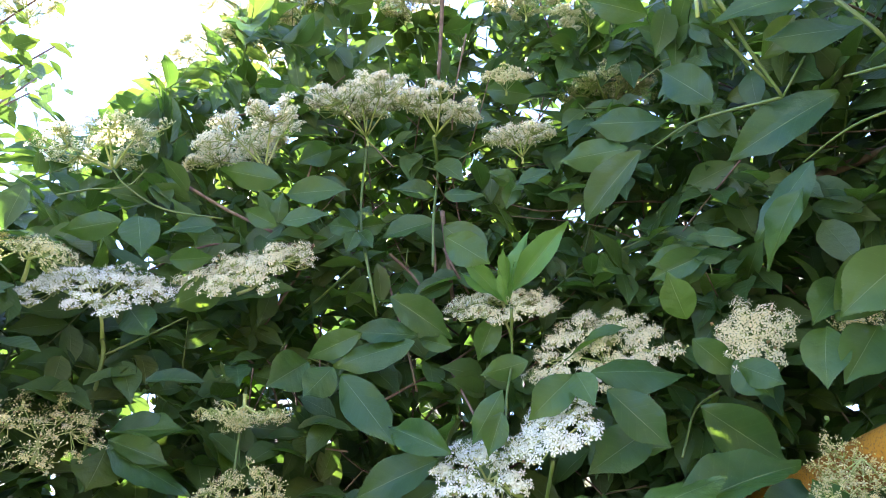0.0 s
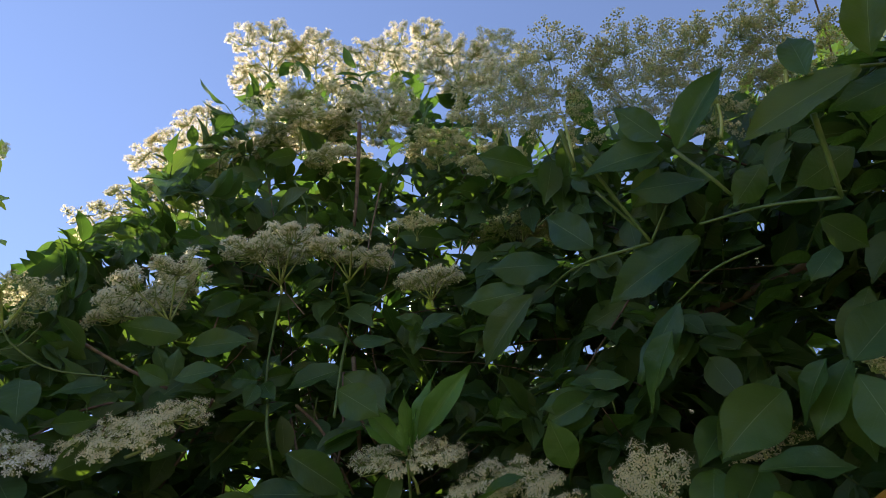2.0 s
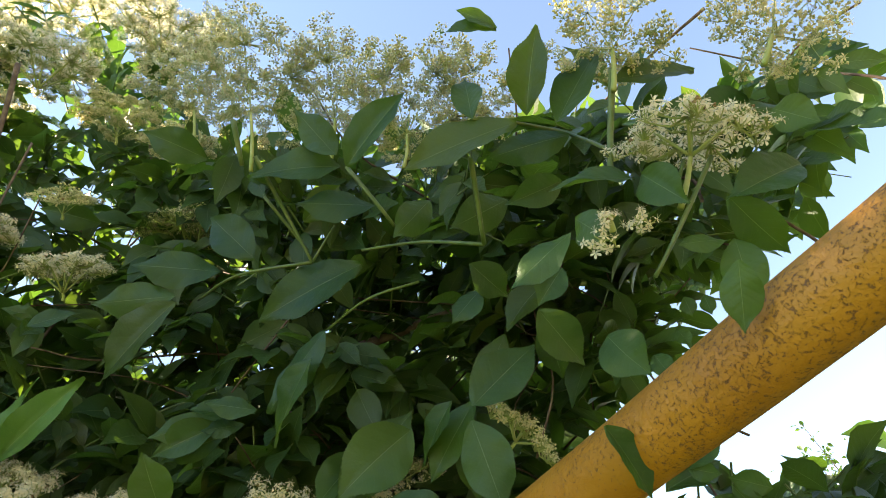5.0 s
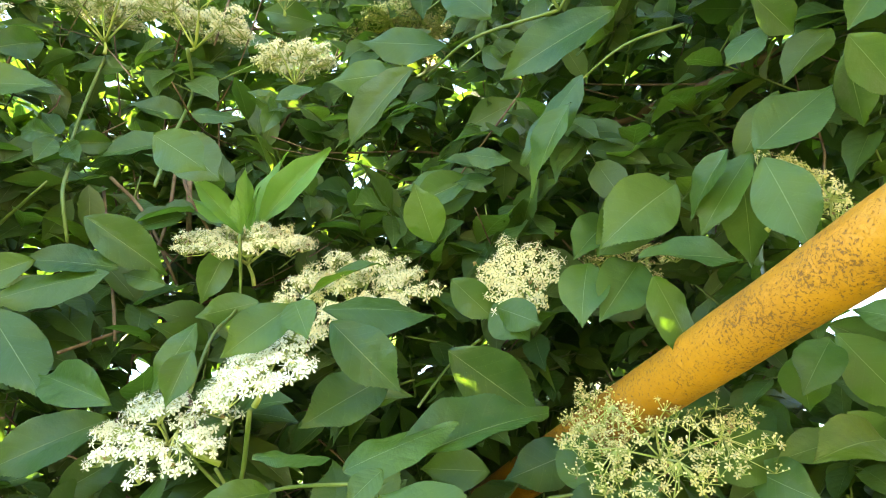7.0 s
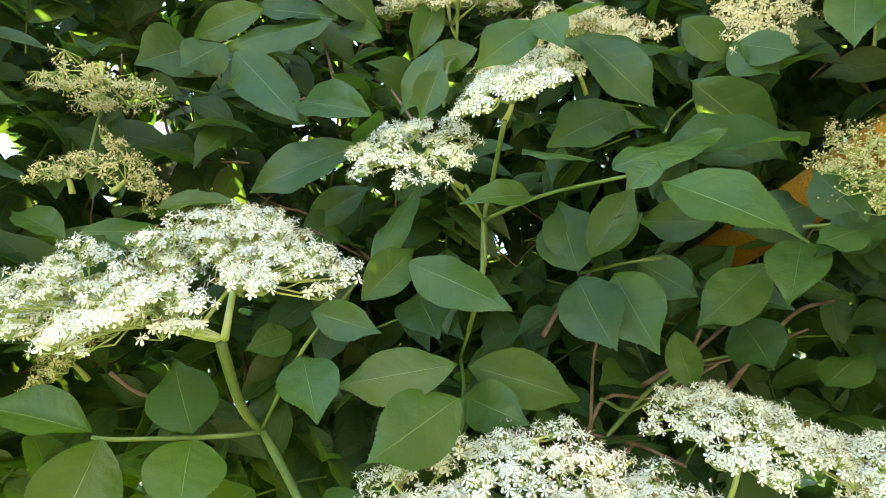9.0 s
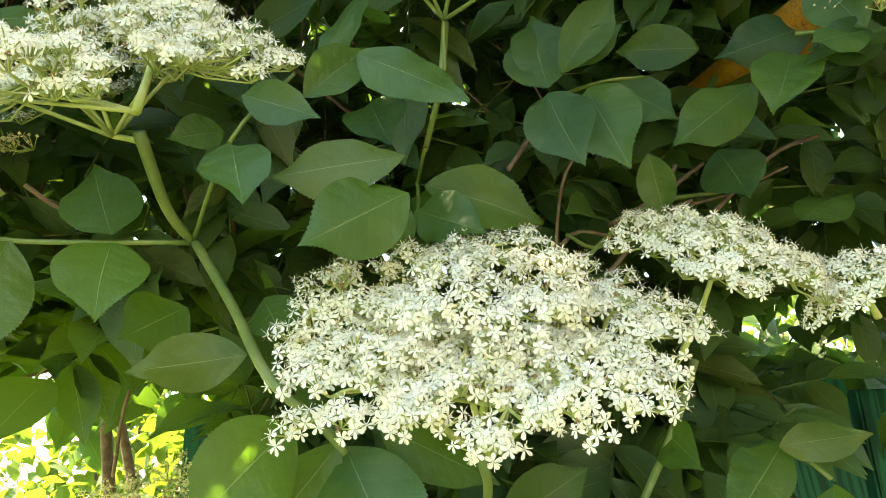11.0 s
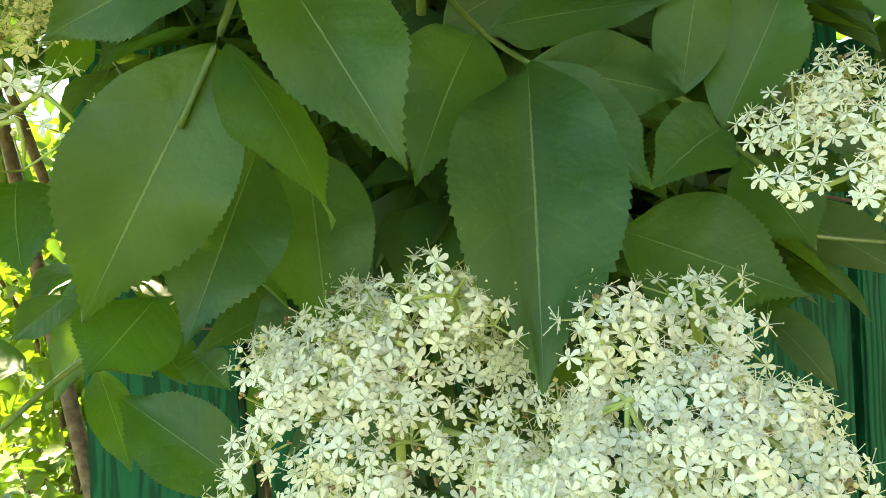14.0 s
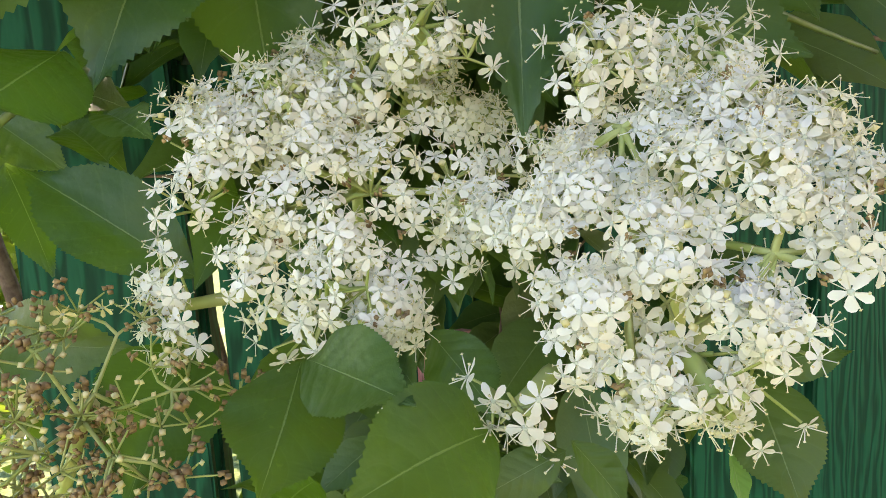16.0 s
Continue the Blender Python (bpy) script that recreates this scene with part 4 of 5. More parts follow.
leaf((0.115, 0.745, 1.366), (0.080, 0.700, 1.297), (0.19, -0.85, 0.48), 0.046)
leaf((0.129, 0.716, 1.344), (0.114, 0.669, 1.226), (-0.17, -0.92, 0.36), 0.060)
leaf((0.129, 0.716, 1.344), (0.160, 0.679, 1.291), (-0.44, -0.89, 0.10), 0.034)
leaf((0.123, 0.747, 1.370), (0.192, 0.719, 1.372), (-0.20, -0.94, 0.28), 0.034)
leaf((0.129, 0.716, 1.344), (0.198, 0.723, 1.333), (-0.17, -0.97, -0.18), 0.032)
leaf((0.109, 0.785, 1.384), (0.171, 0.782, 1.418), (0.40, -0.92, 0.07), 0.041)
leaf((0.067, 0.709, 1.406), (0.071, 0.680, 1.354), (-0.15, -0.87, 0.48), 0.030)
leaf((0.198, 0.723, 1.333), (0.205, 0.712, 1.393), (-0.45, -0.89, -0.01), 0.030)
leaf((0.215, 0.721, 1.319), (0.243, 0.710, 1.383), (-0.39, -0.81, 0.43), 0.038)
leaf((0.215, 0.721, 1.319), (0.160, 0.682, 1.291), (0.23, -0.84, 0.49), 0.031)
leaf((0.288, 0.707, 1.406), (0.256, 0.670, 1.335), (-0.67, -0.68, 0.31), 0.037)
leaf((0.265, 0.715, 1.428), (0.319, 0.707, 1.433), (-0.17, -0.96, 0.21), 0.025)
leaf((0.276, 0.728, 1.430), (0.204, 0.672, 1.391), (0.25, -0.83, 0.50), 0.035)
leaf((0.022, 0.732, 1.315), (-0.002, 0.706, 1.245), (0.20, -0.88, 0.42), 0.044)
leaf((0.040, 0.762, 1.324), (0.047, 0.727, 1.235), (0.02, -0.90, 0.42), 0.047)
leaf((0.175, 0.739, 1.278), (0.228, 0.692, 1.249), (-0.59, -0.78, 0.21), 0.052)
leaf((0.246, 0.756, 1.311), (0.252, 0.716, 1.265), (-0.67, -0.61, 0.44), 0.039)
leaf((-0.066, 0.736, 1.307), (-0.045, 0.690, 1.272), (0.19, -0.55, 0.82), 0.036)
leaf((-0.066, 0.714, 1.303), (-0.092, 0.719, 1.282), (-0.28, -0.95, 0.12), 0.015)
leaf((-0.050, 0.734, 1.263), (-0.070, 0.734, 1.248), (0.06, -1.00, -0.06), 0.014)
leaf((-0.067, 0.737, 1.236), (-0.117, 0.758, 1.241), (-0.21, -0.68, 0.70), 0.025)
leaf((-0.018, 0.735, 1.261), (-0.029, 0.692, 1.239), (0.57, -0.48, 0.67), 0.036)
leaf((0.017, 0.719, 1.187), (-0.036, 0.737, 1.225), (-0.03, -0.92, 0.39), 0.031)
leaf((-0.011, 0.746, 1.225), (-0.037, 0.787, 1.241), (0.01, -0.37, 0.93), 0.023)
leaf((0.051, 0.663, 1.172), (0.072, 0.624, 1.172), (-0.75, -0.38, 0.54), 0.023)
leaf((0.049, 0.677, 1.167), (0.038, 0.635, 1.150), (0.28, -0.42, 0.86), 0.030)
leaf((0.092, 0.638, 1.157), (0.054, 0.607, 1.161), (0.55, -0.60, 0.58), 0.029)
leaf((-0.059, 0.744, 1.168), (-0.003, 0.718, 1.165), (-0.38, -0.85, 0.35), 0.029)
leaf((0.012, 0.724, 1.165), (-0.001, 0.679, 1.131), (0.36, -0.63, 0.69), 0.038)
leaf((0.085, 0.671, 1.173), (0.096, 0.645, 1.157), (-0.45, -0.60, 0.67), 0.019)
leaf((0.106, 0.627, 1.155), (0.085, 0.630, 1.145), (-0.34, -0.82, 0.45), 0.011)
leaf((0.110, 0.633, 1.154), (0.122, 0.628, 1.137), (0.00, -0.95, 0.30), 0.010)
leaf((0.174, 0.652, 1.156), (0.172, 0.629, 1.126), (-0.59, -0.61, 0.52), 0.024)
leaf((0.164, 0.648, 1.136), (0.167, 0.644, 1.115), (0.28, -0.93, 0.22), 0.007, young=True)
leaf((0.181, 0.661, 1.154), (0.212, 0.655, 1.157), (-0.22, -0.72, 0.65), 0.014)
leaf((-0.004, 0.724, 1.240), (0.014, 0.696, 1.230), (-0.29, -0.50, 0.82), 0.016)
leaf((0.050, 0.691, 1.124), (0.037, 0.659, 1.131), (0.74, -0.18, 0.64), 0.021)
leaf((0.355, 0.679, 1.690), (0.345, 0.702, 1.749), (-0.78, -0.62, 0.12), 0.041)
leaf((0.353, 0.675, 1.685), (0.299, 0.663, 1.665), (0.10, -0.95, 0.29), 0.027)
leaf((0.645, 0.519, 1.783), (0.680, 0.498, 1.748), (-0.69, -0.66, -0.29), 0.035)
leaf((0.667, 0.497, 1.791), (0.632, 0.544, 1.765), (-0.70, -0.67, -0.25), 0.030)
leaf((0.708, 0.441, 1.767), (0.681, 0.456, 1.788), (-0.65, -0.65, -0.40), 0.023)
leaf((0.735, 0.452, 1.740), (0.702, 0.475, 1.760), (-0.67, -0.67, -0.31), 0.028)
leaf((0.765, 0.504, 1.726), (0.745, 0.532, 1.752), (-0.84, -0.52, -0.12), 0.030)
leaf((0.642, 0.458, 1.802), (0.660, 0.443, 1.785), (-0.76, -0.57, -0.30), 0.019)
leaf((0.627, 0.560, 1.790), (0.634, 0.528, 1.748), (-0.88, -0.44, 0.19), 0.041)
leaf((0.068, 0.758, 2.000), (0.014, 0.730, 2.055), (0.21, -0.94, -0.27), 0.025, young=True)
leaf((0.065, 0.762, 2.009), (0.011, 0.748, 2.041), (0.33, -0.93, 0.15), 0.020, young=True)
leaf((0.072, 0.753, 1.998), (0.069, 0.715, 2.062), (0.81, -0.52, -0.26), 0.022, young=True)
leaf((0.083, 0.774, 2.024), (0.160, 0.723, 2.098), (-0.29, -0.90, -0.32), 0.036, young=True)
leaf((0.079, 0.787, 2.027), (0.115, 0.735, 2.108), (-0.74, -0.67, -0.10), 0.031, young=True)
leaf((0.075, 0.761, 2.000), (0.085, 0.732, 2.047), (-0.82, -0.55, -0.16), 0.017, young=True)
leaf((0.069, 0.739, 1.981), (0.061, 0.715, 2.022), (0.65, -0.71, -0.28), 0.015, young=True)
leaf((0.628, 0.480, 1.793), (0.701, 0.468, 1.810), (-0.19, -0.98, 0.09), 0.035)
leaf((0.640, 0.458, 1.800), (0.670, 0.428, 1.812), (-0.69, -0.72, -0.05), 0.020)
leaf((0.705, 0.464, 1.749), (0.684, 0.459, 1.783), (-0.66, -0.55, -0.51), 0.024)
leaf((0.695, 0.465, 1.748), (0.785, 0.463, 1.765), (-0.07, -0.96, 0.27), 0.042)
leaf((0.707, 0.468, 1.751), (0.650, 0.476, 1.776), (-0.35, -0.77, -0.53), 0.031)
leaf((0.700, 0.517, 1.750), (0.624, 0.530, 1.783), (-0.34, -0.81, -0.48), 0.042)
leaf((0.707, 0.491, 1.718), (0.740, 0.451, 1.738), (-0.73, -0.67, -0.13), 0.029)
leaf((0.710, 0.510, 1.754), (0.733, 0.496, 1.724), (-0.73, -0.63, -0.27), 0.027)
leaf((0.636, 0.546, 1.750), (0.590, 0.535, 1.789), (-0.36, -0.70, -0.62), 0.029)
leaf((0.686, 0.534, 1.739), (0.680, 0.555, 1.782), (-0.84, -0.52, 0.14), 0.033)
leaf((0.589, 0.548, 1.762), (0.569, 0.577, 1.793), (-0.84, -0.55, -0.02), 0.029)
leaf((0.424, 0.310, 1.757), (0.450, 0.329, 1.722), (0.05, -0.89, -0.46), 0.022)
leaf((0.441, 0.198, 1.774), (0.441, 0.219, 1.746), (-0.82, -0.46, -0.35), 0.019)
leaf((-0.059, 0.786, 1.227), (-0.044, 0.776, 1.182), (0.65, -0.67, 0.37), 0.022)
leaf((-0.067, 0.799, 1.246), (-0.036, 0.788, 1.221), (-0.08, -0.94, 0.32), 0.021)
leaf((-0.385, 0.727, 1.830), (-0.294, 0.727, 1.832), (0.00, -1.00, 0.04), 0.042)
leaf((-0.370, 0.710, 1.817), (-0.306, 0.728, 1.794), (0.19, -0.96, -0.22), 0.036)
leaf((-0.381, 0.731, 1.819), (-0.381, 0.714, 1.766), (0.56, -0.79, 0.26), 0.052)
leaf((0.538, 0.613, 1.776), (0.547, 0.645, 1.734), (-0.67, -0.51, -0.54), 0.039)
leaf((0.563, 0.597, 1.782), (0.610, 0.607, 1.713), (-0.50, -0.74, -0.45), 0.048)
leaf((0.580, 0.614, 1.801), (0.646, 0.616, 1.764), (-0.22, -0.87, -0.45), 0.035)
leaf((0.678, 0.580, 1.805), (0.746, 0.574, 1.776), (-0.25, -0.88, -0.41), 0.033)
leaf((0.619, 0.603, 1.729), (0.583, 0.635, 1.711), (-0.68, -0.73, 0.06), 0.036)
leaf((0.691, 0.608, 1.766), (0.727, 0.589, 1.736), (-0.58, -0.79, -0.20), 0.033)
leaf((0.559, 0.622, 1.723), (0.587, 0.636, 1.691), (-0.32, -0.72, -0.62), 0.038)
leaf((0.723, 0.552, 1.846), (0.765, 0.546, 1.831), (-0.28, -0.86, -0.43), 0.022)
leaf((0.706, 0.603, 1.732), (0.687, 0.635, 1.705), (-0.85, -0.52, -0.03), 0.034)
leaf((0.374, 0.681, 1.692), (0.312, 0.686, 1.666), (-0.15, -0.97, 0.20), 0.034)
leaf((0.402, 0.664, 1.674), (0.386, 0.670, 1.634), (-0.58, -0.81, 0.12), 0.047)
leaf((0.518, 0.692, 1.728), (0.489, 0.717, 1.699), (-0.67, -0.74, 0.02), 0.039)
leaf((0.389, 0.759, 1.753), (0.313, 0.785, 1.735), (-0.32, -0.95, -0.01), 0.048)
leaf((-0.002, 0.629, 2.008), (0.045, 0.632, 1.971), (-0.16, -0.94, -0.29), 0.042)
leaf((0.229, 0.605, 1.877), (0.211, 0.576, 1.915), (-0.24, -0.72, -0.65), 0.033)
leaf((0.483, 0.510, 1.904), (0.560, 0.475, 1.954), (-0.55, -0.70, -0.10), 0.052)
leaf((0.537, 0.429, 1.956), (0.581, 0.451, 1.907), (-0.55, -0.75, -0.25), 0.042)
leaf((0.514, 0.468, 2.016), (0.485, 0.494, 1.993), (-0.70, -0.60, 0.10), 0.035)
leaf((0.499, 0.448, 2.033), (0.543, 0.466, 2.007), (-0.55, -0.75, -0.25), 0.037)
leaf((0.607, 0.474, 2.039), (0.564, 0.515, 2.002), (-0.60, -0.70, 0.20), 0.043)
leaf((0.563, 0.400, 1.985), (0.537, 0.427, 1.958), (-0.55, -0.75, -0.25), 0.031)
# -- end of leaves

# -- clusters by place
cluster("cream", (-0.130, 0.810, 2.343), (-0.139, 0.771, 2.426), (-0.09, -0.54, 0.84), 0.100)
cluster("cream", (-0.019, 0.788, 2.337), (-0.006, 0.764, 2.392), (0.12, -0.52, 0.85), 0.075)
cluster("cream", (-0.264, 0.730, 2.224), (-0.294, 0.707, 2.272), (-0.49, -0.34, 0.80), 0.090)
cluster("dull", (-0.438, 0.656, 2.163), (-0.454, 0.632, 2.205), (-0.32, -0.46, 0.83), 0.082)
cluster("fresh", (-0.422, 0.725, 1.949), (-0.416, 0.672, 2.000), (0.14, -0.72, 0.68), 0.085)
cluster("cream", (-0.275, 0.743, 2.017), (-0.256, 0.712, 2.047), (-0.14, -0.74, 0.66), 0.086)
cluster("dull", (-0.464, 0.620, 1.964), (-0.446, 0.590, 1.994), (0.40, -0.65, 0.65), 0.046)
cluster("spent", (-0.441, 0.706, 1.794), (-0.419, 0.671, 1.826), (0.46, -0.69, 0.56), 0.058)
cluster("dull", (-0.232, 0.714, 1.866), (-0.231, 0.723, 1.834), (0.04, 0.23, -0.97), 0.049)
cluster("spent", (-0.239, 0.726, 1.747), (-0.242, 0.711, 1.766), (-0.13, -0.62, 0.77), 0.031)
cluster("spent", (-0.210, 0.726, 1.748), (-0.186, 0.713, 1.760), (0.80, -0.48, 0.36), 0.034)
cluster("cream", (0.200, 0.783, 1.886), (0.171, 0.734, 1.930), (-0.28, -0.77, 0.57), 0.087)
cluster("cream", (0.350, 0.734, 1.893), (0.329, 0.681, 1.902), (-0.37, -0.93, -0.00), 0.041)
cluster("fresh", (0.065, 0.721, 1.746), (0.021, 0.689, 1.772), (-0.09, -0.77, 0.63), 0.052)
cluster("fresh", (0.091, 0.665, 1.768), (0.092, 0.641, 1.791), (-0.36, -0.70, 0.62), 0.046)
cluster("spent", (0.412, 0.660, 1.699), (0.390, 0.632, 1.728), (-0.25, -0.75, 0.61), 0.080)
cluster("dull", (0.517, 0.785, 1.942), (0.505, 0.745, 1.976), (-0.25, -0.78, 0.58), 0.053)
cluster("dull", (0.527, 0.578, 1.876), (0.557, 0.535, 1.896), (0.53, -0.77, 0.34), 0.049)
cluster("fresh", (-0.115, 0.733, 1.628), (-0.147, 0.704, 1.674), (-0.15, -0.56, 0.81), 0.123)
cluster("dull", (-0.235, 0.799, 1.618), (-0.254, 0.781, 1.639), (-0.57, -0.55, 0.62), 0.038)
cluster("fresh", (0.086, 0.698, 1.429), (0.028, 0.657, 1.480), (-0.06, -0.68, 0.73), 0.051)
cluster("fresh", (0.089, 0.694, 1.429), (0.126, 0.647, 1.477), (-0.07, -0.68, 0.73), 0.051)
cluster("fresh", (0.085, 0.680, 1.429), (0.076, 0.649, 1.472), (-0.05, -0.69, 0.72), 0.050)
cluster("fresh", (0.248, 0.788, 1.490), (0.267, 0.733, 1.562), (0.18, -0.64, 0.74), 0.074)
cluster("dull", (-0.150, 0.880, 1.335), (-0.122, 0.830, 1.404), (0.07, -0.61, 0.79), 0.050)
cluster("thin", (-0.085, 0.770, 1.285), (-0.064, 0.709, 1.336), (0.10, -0.75, 0.65), 0.040)
cluster("thin", (-0.085, 0.770, 1.285), (-0.087, 0.713, 1.327), (-0.10, -0.75, 0.65), 0.026)
cluster("fresh", (0.330, 0.760, 1.290), (0.227, 0.646, 1.306), (-0.20, -0.75, 0.62), 0.043)
cluster("hero", (0.073, 0.770, 1.134), (0.070, 0.689, 1.231), (-0.04, -0.78, 0.62), 0.057)
cluster("hero", (0.162, 0.672, 1.154), (0.136, 0.630, 1.214), (-0.35, -0.66, 0.67), 0.047)
cluster("wilted", (-0.050, 0.740, 1.085), (-0.003, 0.675, 1.167), (0.30, -0.70, 0.62), 0.037)
cluster("wilted", (-0.060, 0.720, 1.070), (-0.023, 0.677, 1.147), (0.10, -0.70, 0.62), 0.026)
cluster("spent", (0.309, 0.518, 2.238), (0.311, 0.471, 2.387), (0.05, -0.17, 0.98), 0.101)
cluster("spent", (0.475, 0.461, 2.208), (0.501, 0.421, 2.320), (0.26, -0.22, 0.94), 0.104)
cluster("cream", (0.542, 0.256, 1.899), (0.565, 0.217, 1.956), (0.10, -0.60, 0.79), 0.060)
cluster("spent", (0.528, 0.228, 2.014), (0.542, 0.200, 2.073), (0.29, -0.32, 0.90), 0.056)
cluster("spent", (0.599, 0.160, 1.964), (0.626, 0.134, 2.004), (0.57, -0.35, 0.74), 0.054)
cluster("tuft", (0.466, 0.277, 1.870), (0.452, 0.264, 1.863), (-0.67, -0.67, -0.33), 0.011)
cluster("tuft", (0.464, 0.262, 1.869), (0.458, 0.254, 1.876), (-0.54, -0.65, 0.54), 0.006)
cluster("tuft", (0.510, 0.275, 1.890), (0.496, 0.261, 1.885), (-0.69, -0.69, -0.23), 0.009)
cluster("cream", (-0.246, 0.863, 3.121), (-0.247, 0.794, 3.265), (-0.03, -0.33, 0.94), 0.109)
cluster("cream", (-0.125, 0.854, 3.148), (-0.123, 0.800, 3.258), (0.00, -0.32, 0.95), 0.090)
cluster("cream", (-0.290, 0.912, 3.093), (-0.300, 0.856, 3.210), (-0.10, -0.32, 0.94), 0.062)
cluster("cream", (0.027, 0.856, 3.163), (0.040, 0.820, 3.239), (0.13, -0.31, 0.94), 0.090)
cluster("cream", (0.163, 0.888, 3.239), (0.164, 0.841, 3.337), (0.02, -0.32, 0.95), 0.115)
cluster("cream", (-0.049, 0.864, 3.037), (-0.046, 0.826, 3.117), (0.02, -0.32, 0.95), 0.063)
cluster("cream", (-0.389, 0.932, 2.974), (-0.416, 0.892, 3.062), (-0.28, -0.29, 0.91), 0.074)
cluster("cream", (-0.453, 0.925, 2.873), (-0.487, 0.895, 2.942), (-0.41, -0.25, 0.87), 0.084)
cluster("spent", (0.334, 0.804, 3.079), (0.353, 0.770, 3.163), (0.21, -0.22, 0.95), 0.067)
cluster("dull", (-0.108, 0.836, 2.818), (-0.133, 0.793, 2.912), (-0.23, -0.29, 0.93), 0.133)
cluster("cream", (-1.117, 1.059, 3.110), (-1.149, 1.010, 3.199), (-0.32, -0.42, 0.85), 0.115)
cluster("dull", (-0.530, 0.943, 2.771), (-0.535, 0.903, 2.818), (-0.10, -0.63, 0.77), 0.060)
cluster("dull", (0.281, 0.809, 2.389), (0.280, 0.785, 2.445), (0.00, -0.33, 0.95), 0.076)
cluster("dull", (0.049, 0.839, 2.875), (0.082, 0.800, 2.962), (0.30, -0.28, 0.91), 0.082)
cluster("spent", (0.105, 0.766, 2.404), (0.107, 0.737, 2.430), (0.07, -0.75, 0.66), 0.044)
cluster("cream", (0.121, 0.792, 2.272), (0.119, 0.767, 2.316), (-0.03, -0.48, 0.88), 0.056)
cluster("dull", (0.290, 0.805, 2.380), (0.298, 0.785, 2.443), (0.14, -0.20, 0.97), 0.078)
cluster("dull", (-0.369, 0.921, 2.711), (-0.375, 0.900, 2.792), (-0.10, -0.13, 0.99), 0.094)
cluster("dull", (-0.531, 0.894, 2.598), (-0.535, 0.876, 2.673), (-0.09, -0.15, 0.98), 0.076)
cluster("spent", (0.427, 0.707, 1.743), (0.366, 0.691, 1.752), (-0.95, -0.31, 0.07), 0.040)
cluster("spent", (0.258, 0.599, 2.381), (0.256, 0.552, 2.510), (0.01, -0.22, 0.98), 0.090)
cluster("spent", (0.402, 0.500, 2.252), (0.421, 0.452, 2.374), (0.18, -0.25, 0.95), 0.094)
cluster("spent", (0.535, 0.414, 2.197), (0.560, 0.376, 2.283), (0.31, -0.28, 0.91), 0.070)
cluster("spent", (0.639, 0.617, 1.708), (0.645, 0.572, 1.744), (0.09, -0.78, 0.62), 0.044)
cluster("spent", (0.631, 0.514, 1.751), (0.624, 0.491, 1.776), (-0.22, -0.68, 0.70), 0.042)
cluster("cream", (0.079, 0.816, 1.973), (0.068, 0.782, 2.019), (-0.08, -0.62, 0.78), 0.081)
cluster("spray", (0.035, 0.721, 1.179), (0.008, 0.698, 1.181), (-0.79, -0.61, 0.06), 0.016)
cluster("spray", (0.090, 0.716, 1.236), (0.090, 0.678, 1.262), (0.01, -0.80, 0.60), 0.018)
cluster("spray", (0.182, 0.694, 1.231), (0.167, 0.668, 1.252), (-0.34, -0.67, 0.66), 0.018)
cluster("few", (0.108, 0.639, 1.169), (0.093, 0.628, 1.165), (-0.77, -0.62, -0.15), 0.009)
cluster("few", (0.124, 0.634, 1.169), (0.121, 0.621, 1.161), (-0.17, -0.82, -0.54), 0.007)
cluster("few", (0.131, 0.618, 1.176), (0.130, 0.605, 1.169), (0.01, -0.86, -0.51), 0.011)
cluster("spray", (0.148, 0.636, 1.179), (0.128, 0.621, 1.172), (-0.75, -0.64, -0.15), 0.020)
cluster("cream", (-0.129, 0.820, 2.759), (-0.133, 0.780, 2.835), (-0.06, -0.40, 0.91), 0.111)
cluster("cream", (-0.276, 0.875, 2.756), (-0.294, 0.844, 2.822), (-0.25, -0.35, 0.90), 0.082)
cluster("cream", (0.029, 0.785, 2.750), (0.033, 0.746, 2.820), (0.05, -0.41, 0.91), 0.099)
cluster("dull", (-0.426, 0.941, 2.747), (-0.444, 0.911, 2.804), (-0.28, -0.43, 0.86), 0.088)
cluster("spent", (0.160, 0.773, 2.616), (0.161, 0.739, 2.671), (0.02, -0.47, 0.88), 0.071)
cluster("cream", (0.224, 0.719, 2.806), (0.227, 0.681, 2.885), (0.05, -0.31, 0.95), 0.091)
cluster("spent", (0.254, 0.733, 2.508), (0.257, 0.701, 2.558), (0.05, -0.48, 0.88), 0.061)
cluster("cream", (-0.047, 0.833, 2.679), (-0.048, 0.797, 2.736), (-0.03, -0.48, 0.88), 0.068)
cluster("fresh", (0.094, 0.740, 1.446), (0.092, 0.674, 1.525), (-0.08, -0.74, 0.67), 0.064)
cluster("fresh", (0.051, 0.722, 1.465), (0.023, 0.685, 1.515), (0.03, -0.69, 0.72), 0.045)
cluster("fresh", (0.130, 0.713, 1.462), (0.157, 0.672, 1.504), (-0.15, -0.67, 0.73), 0.045)
cluster("fresh", (0.347, 0.716, 1.503), (0.326, 0.707, 1.530), (-0.60, -0.28, 0.75), 0.038)
cluster("spray", (0.064, 0.680, 1.184), (0.051, 0.667, 1.182), (-0.70, -0.71, -0.10), 0.022)
cluster("thin", (0.067, 0.675, 1.185), (0.072, 0.658, 1.178), (0.21, -0.93, -0.29), 0.010)
cluster("fresh", (-0.090, 0.650, 1.605), (-0.101, 0.703, 1.717), (0.10, -0.65, 0.75), 0.036)
cluster("fresh", (-0.090, 0.650, 1.605), (-0.217, 0.715, 1.660), (-0.10, -0.65, 0.75), 0.050)
cluster("spray", (0.072, 0.715, 1.215), (0.074, 0.693, 1.252), (-0.10, -0.78, 0.62), 0.019)
cluster("spray", (0.070, 0.715, 1.215), (0.054, 0.693, 1.245), (-0.10, -0.78, 0.62), 0.016)
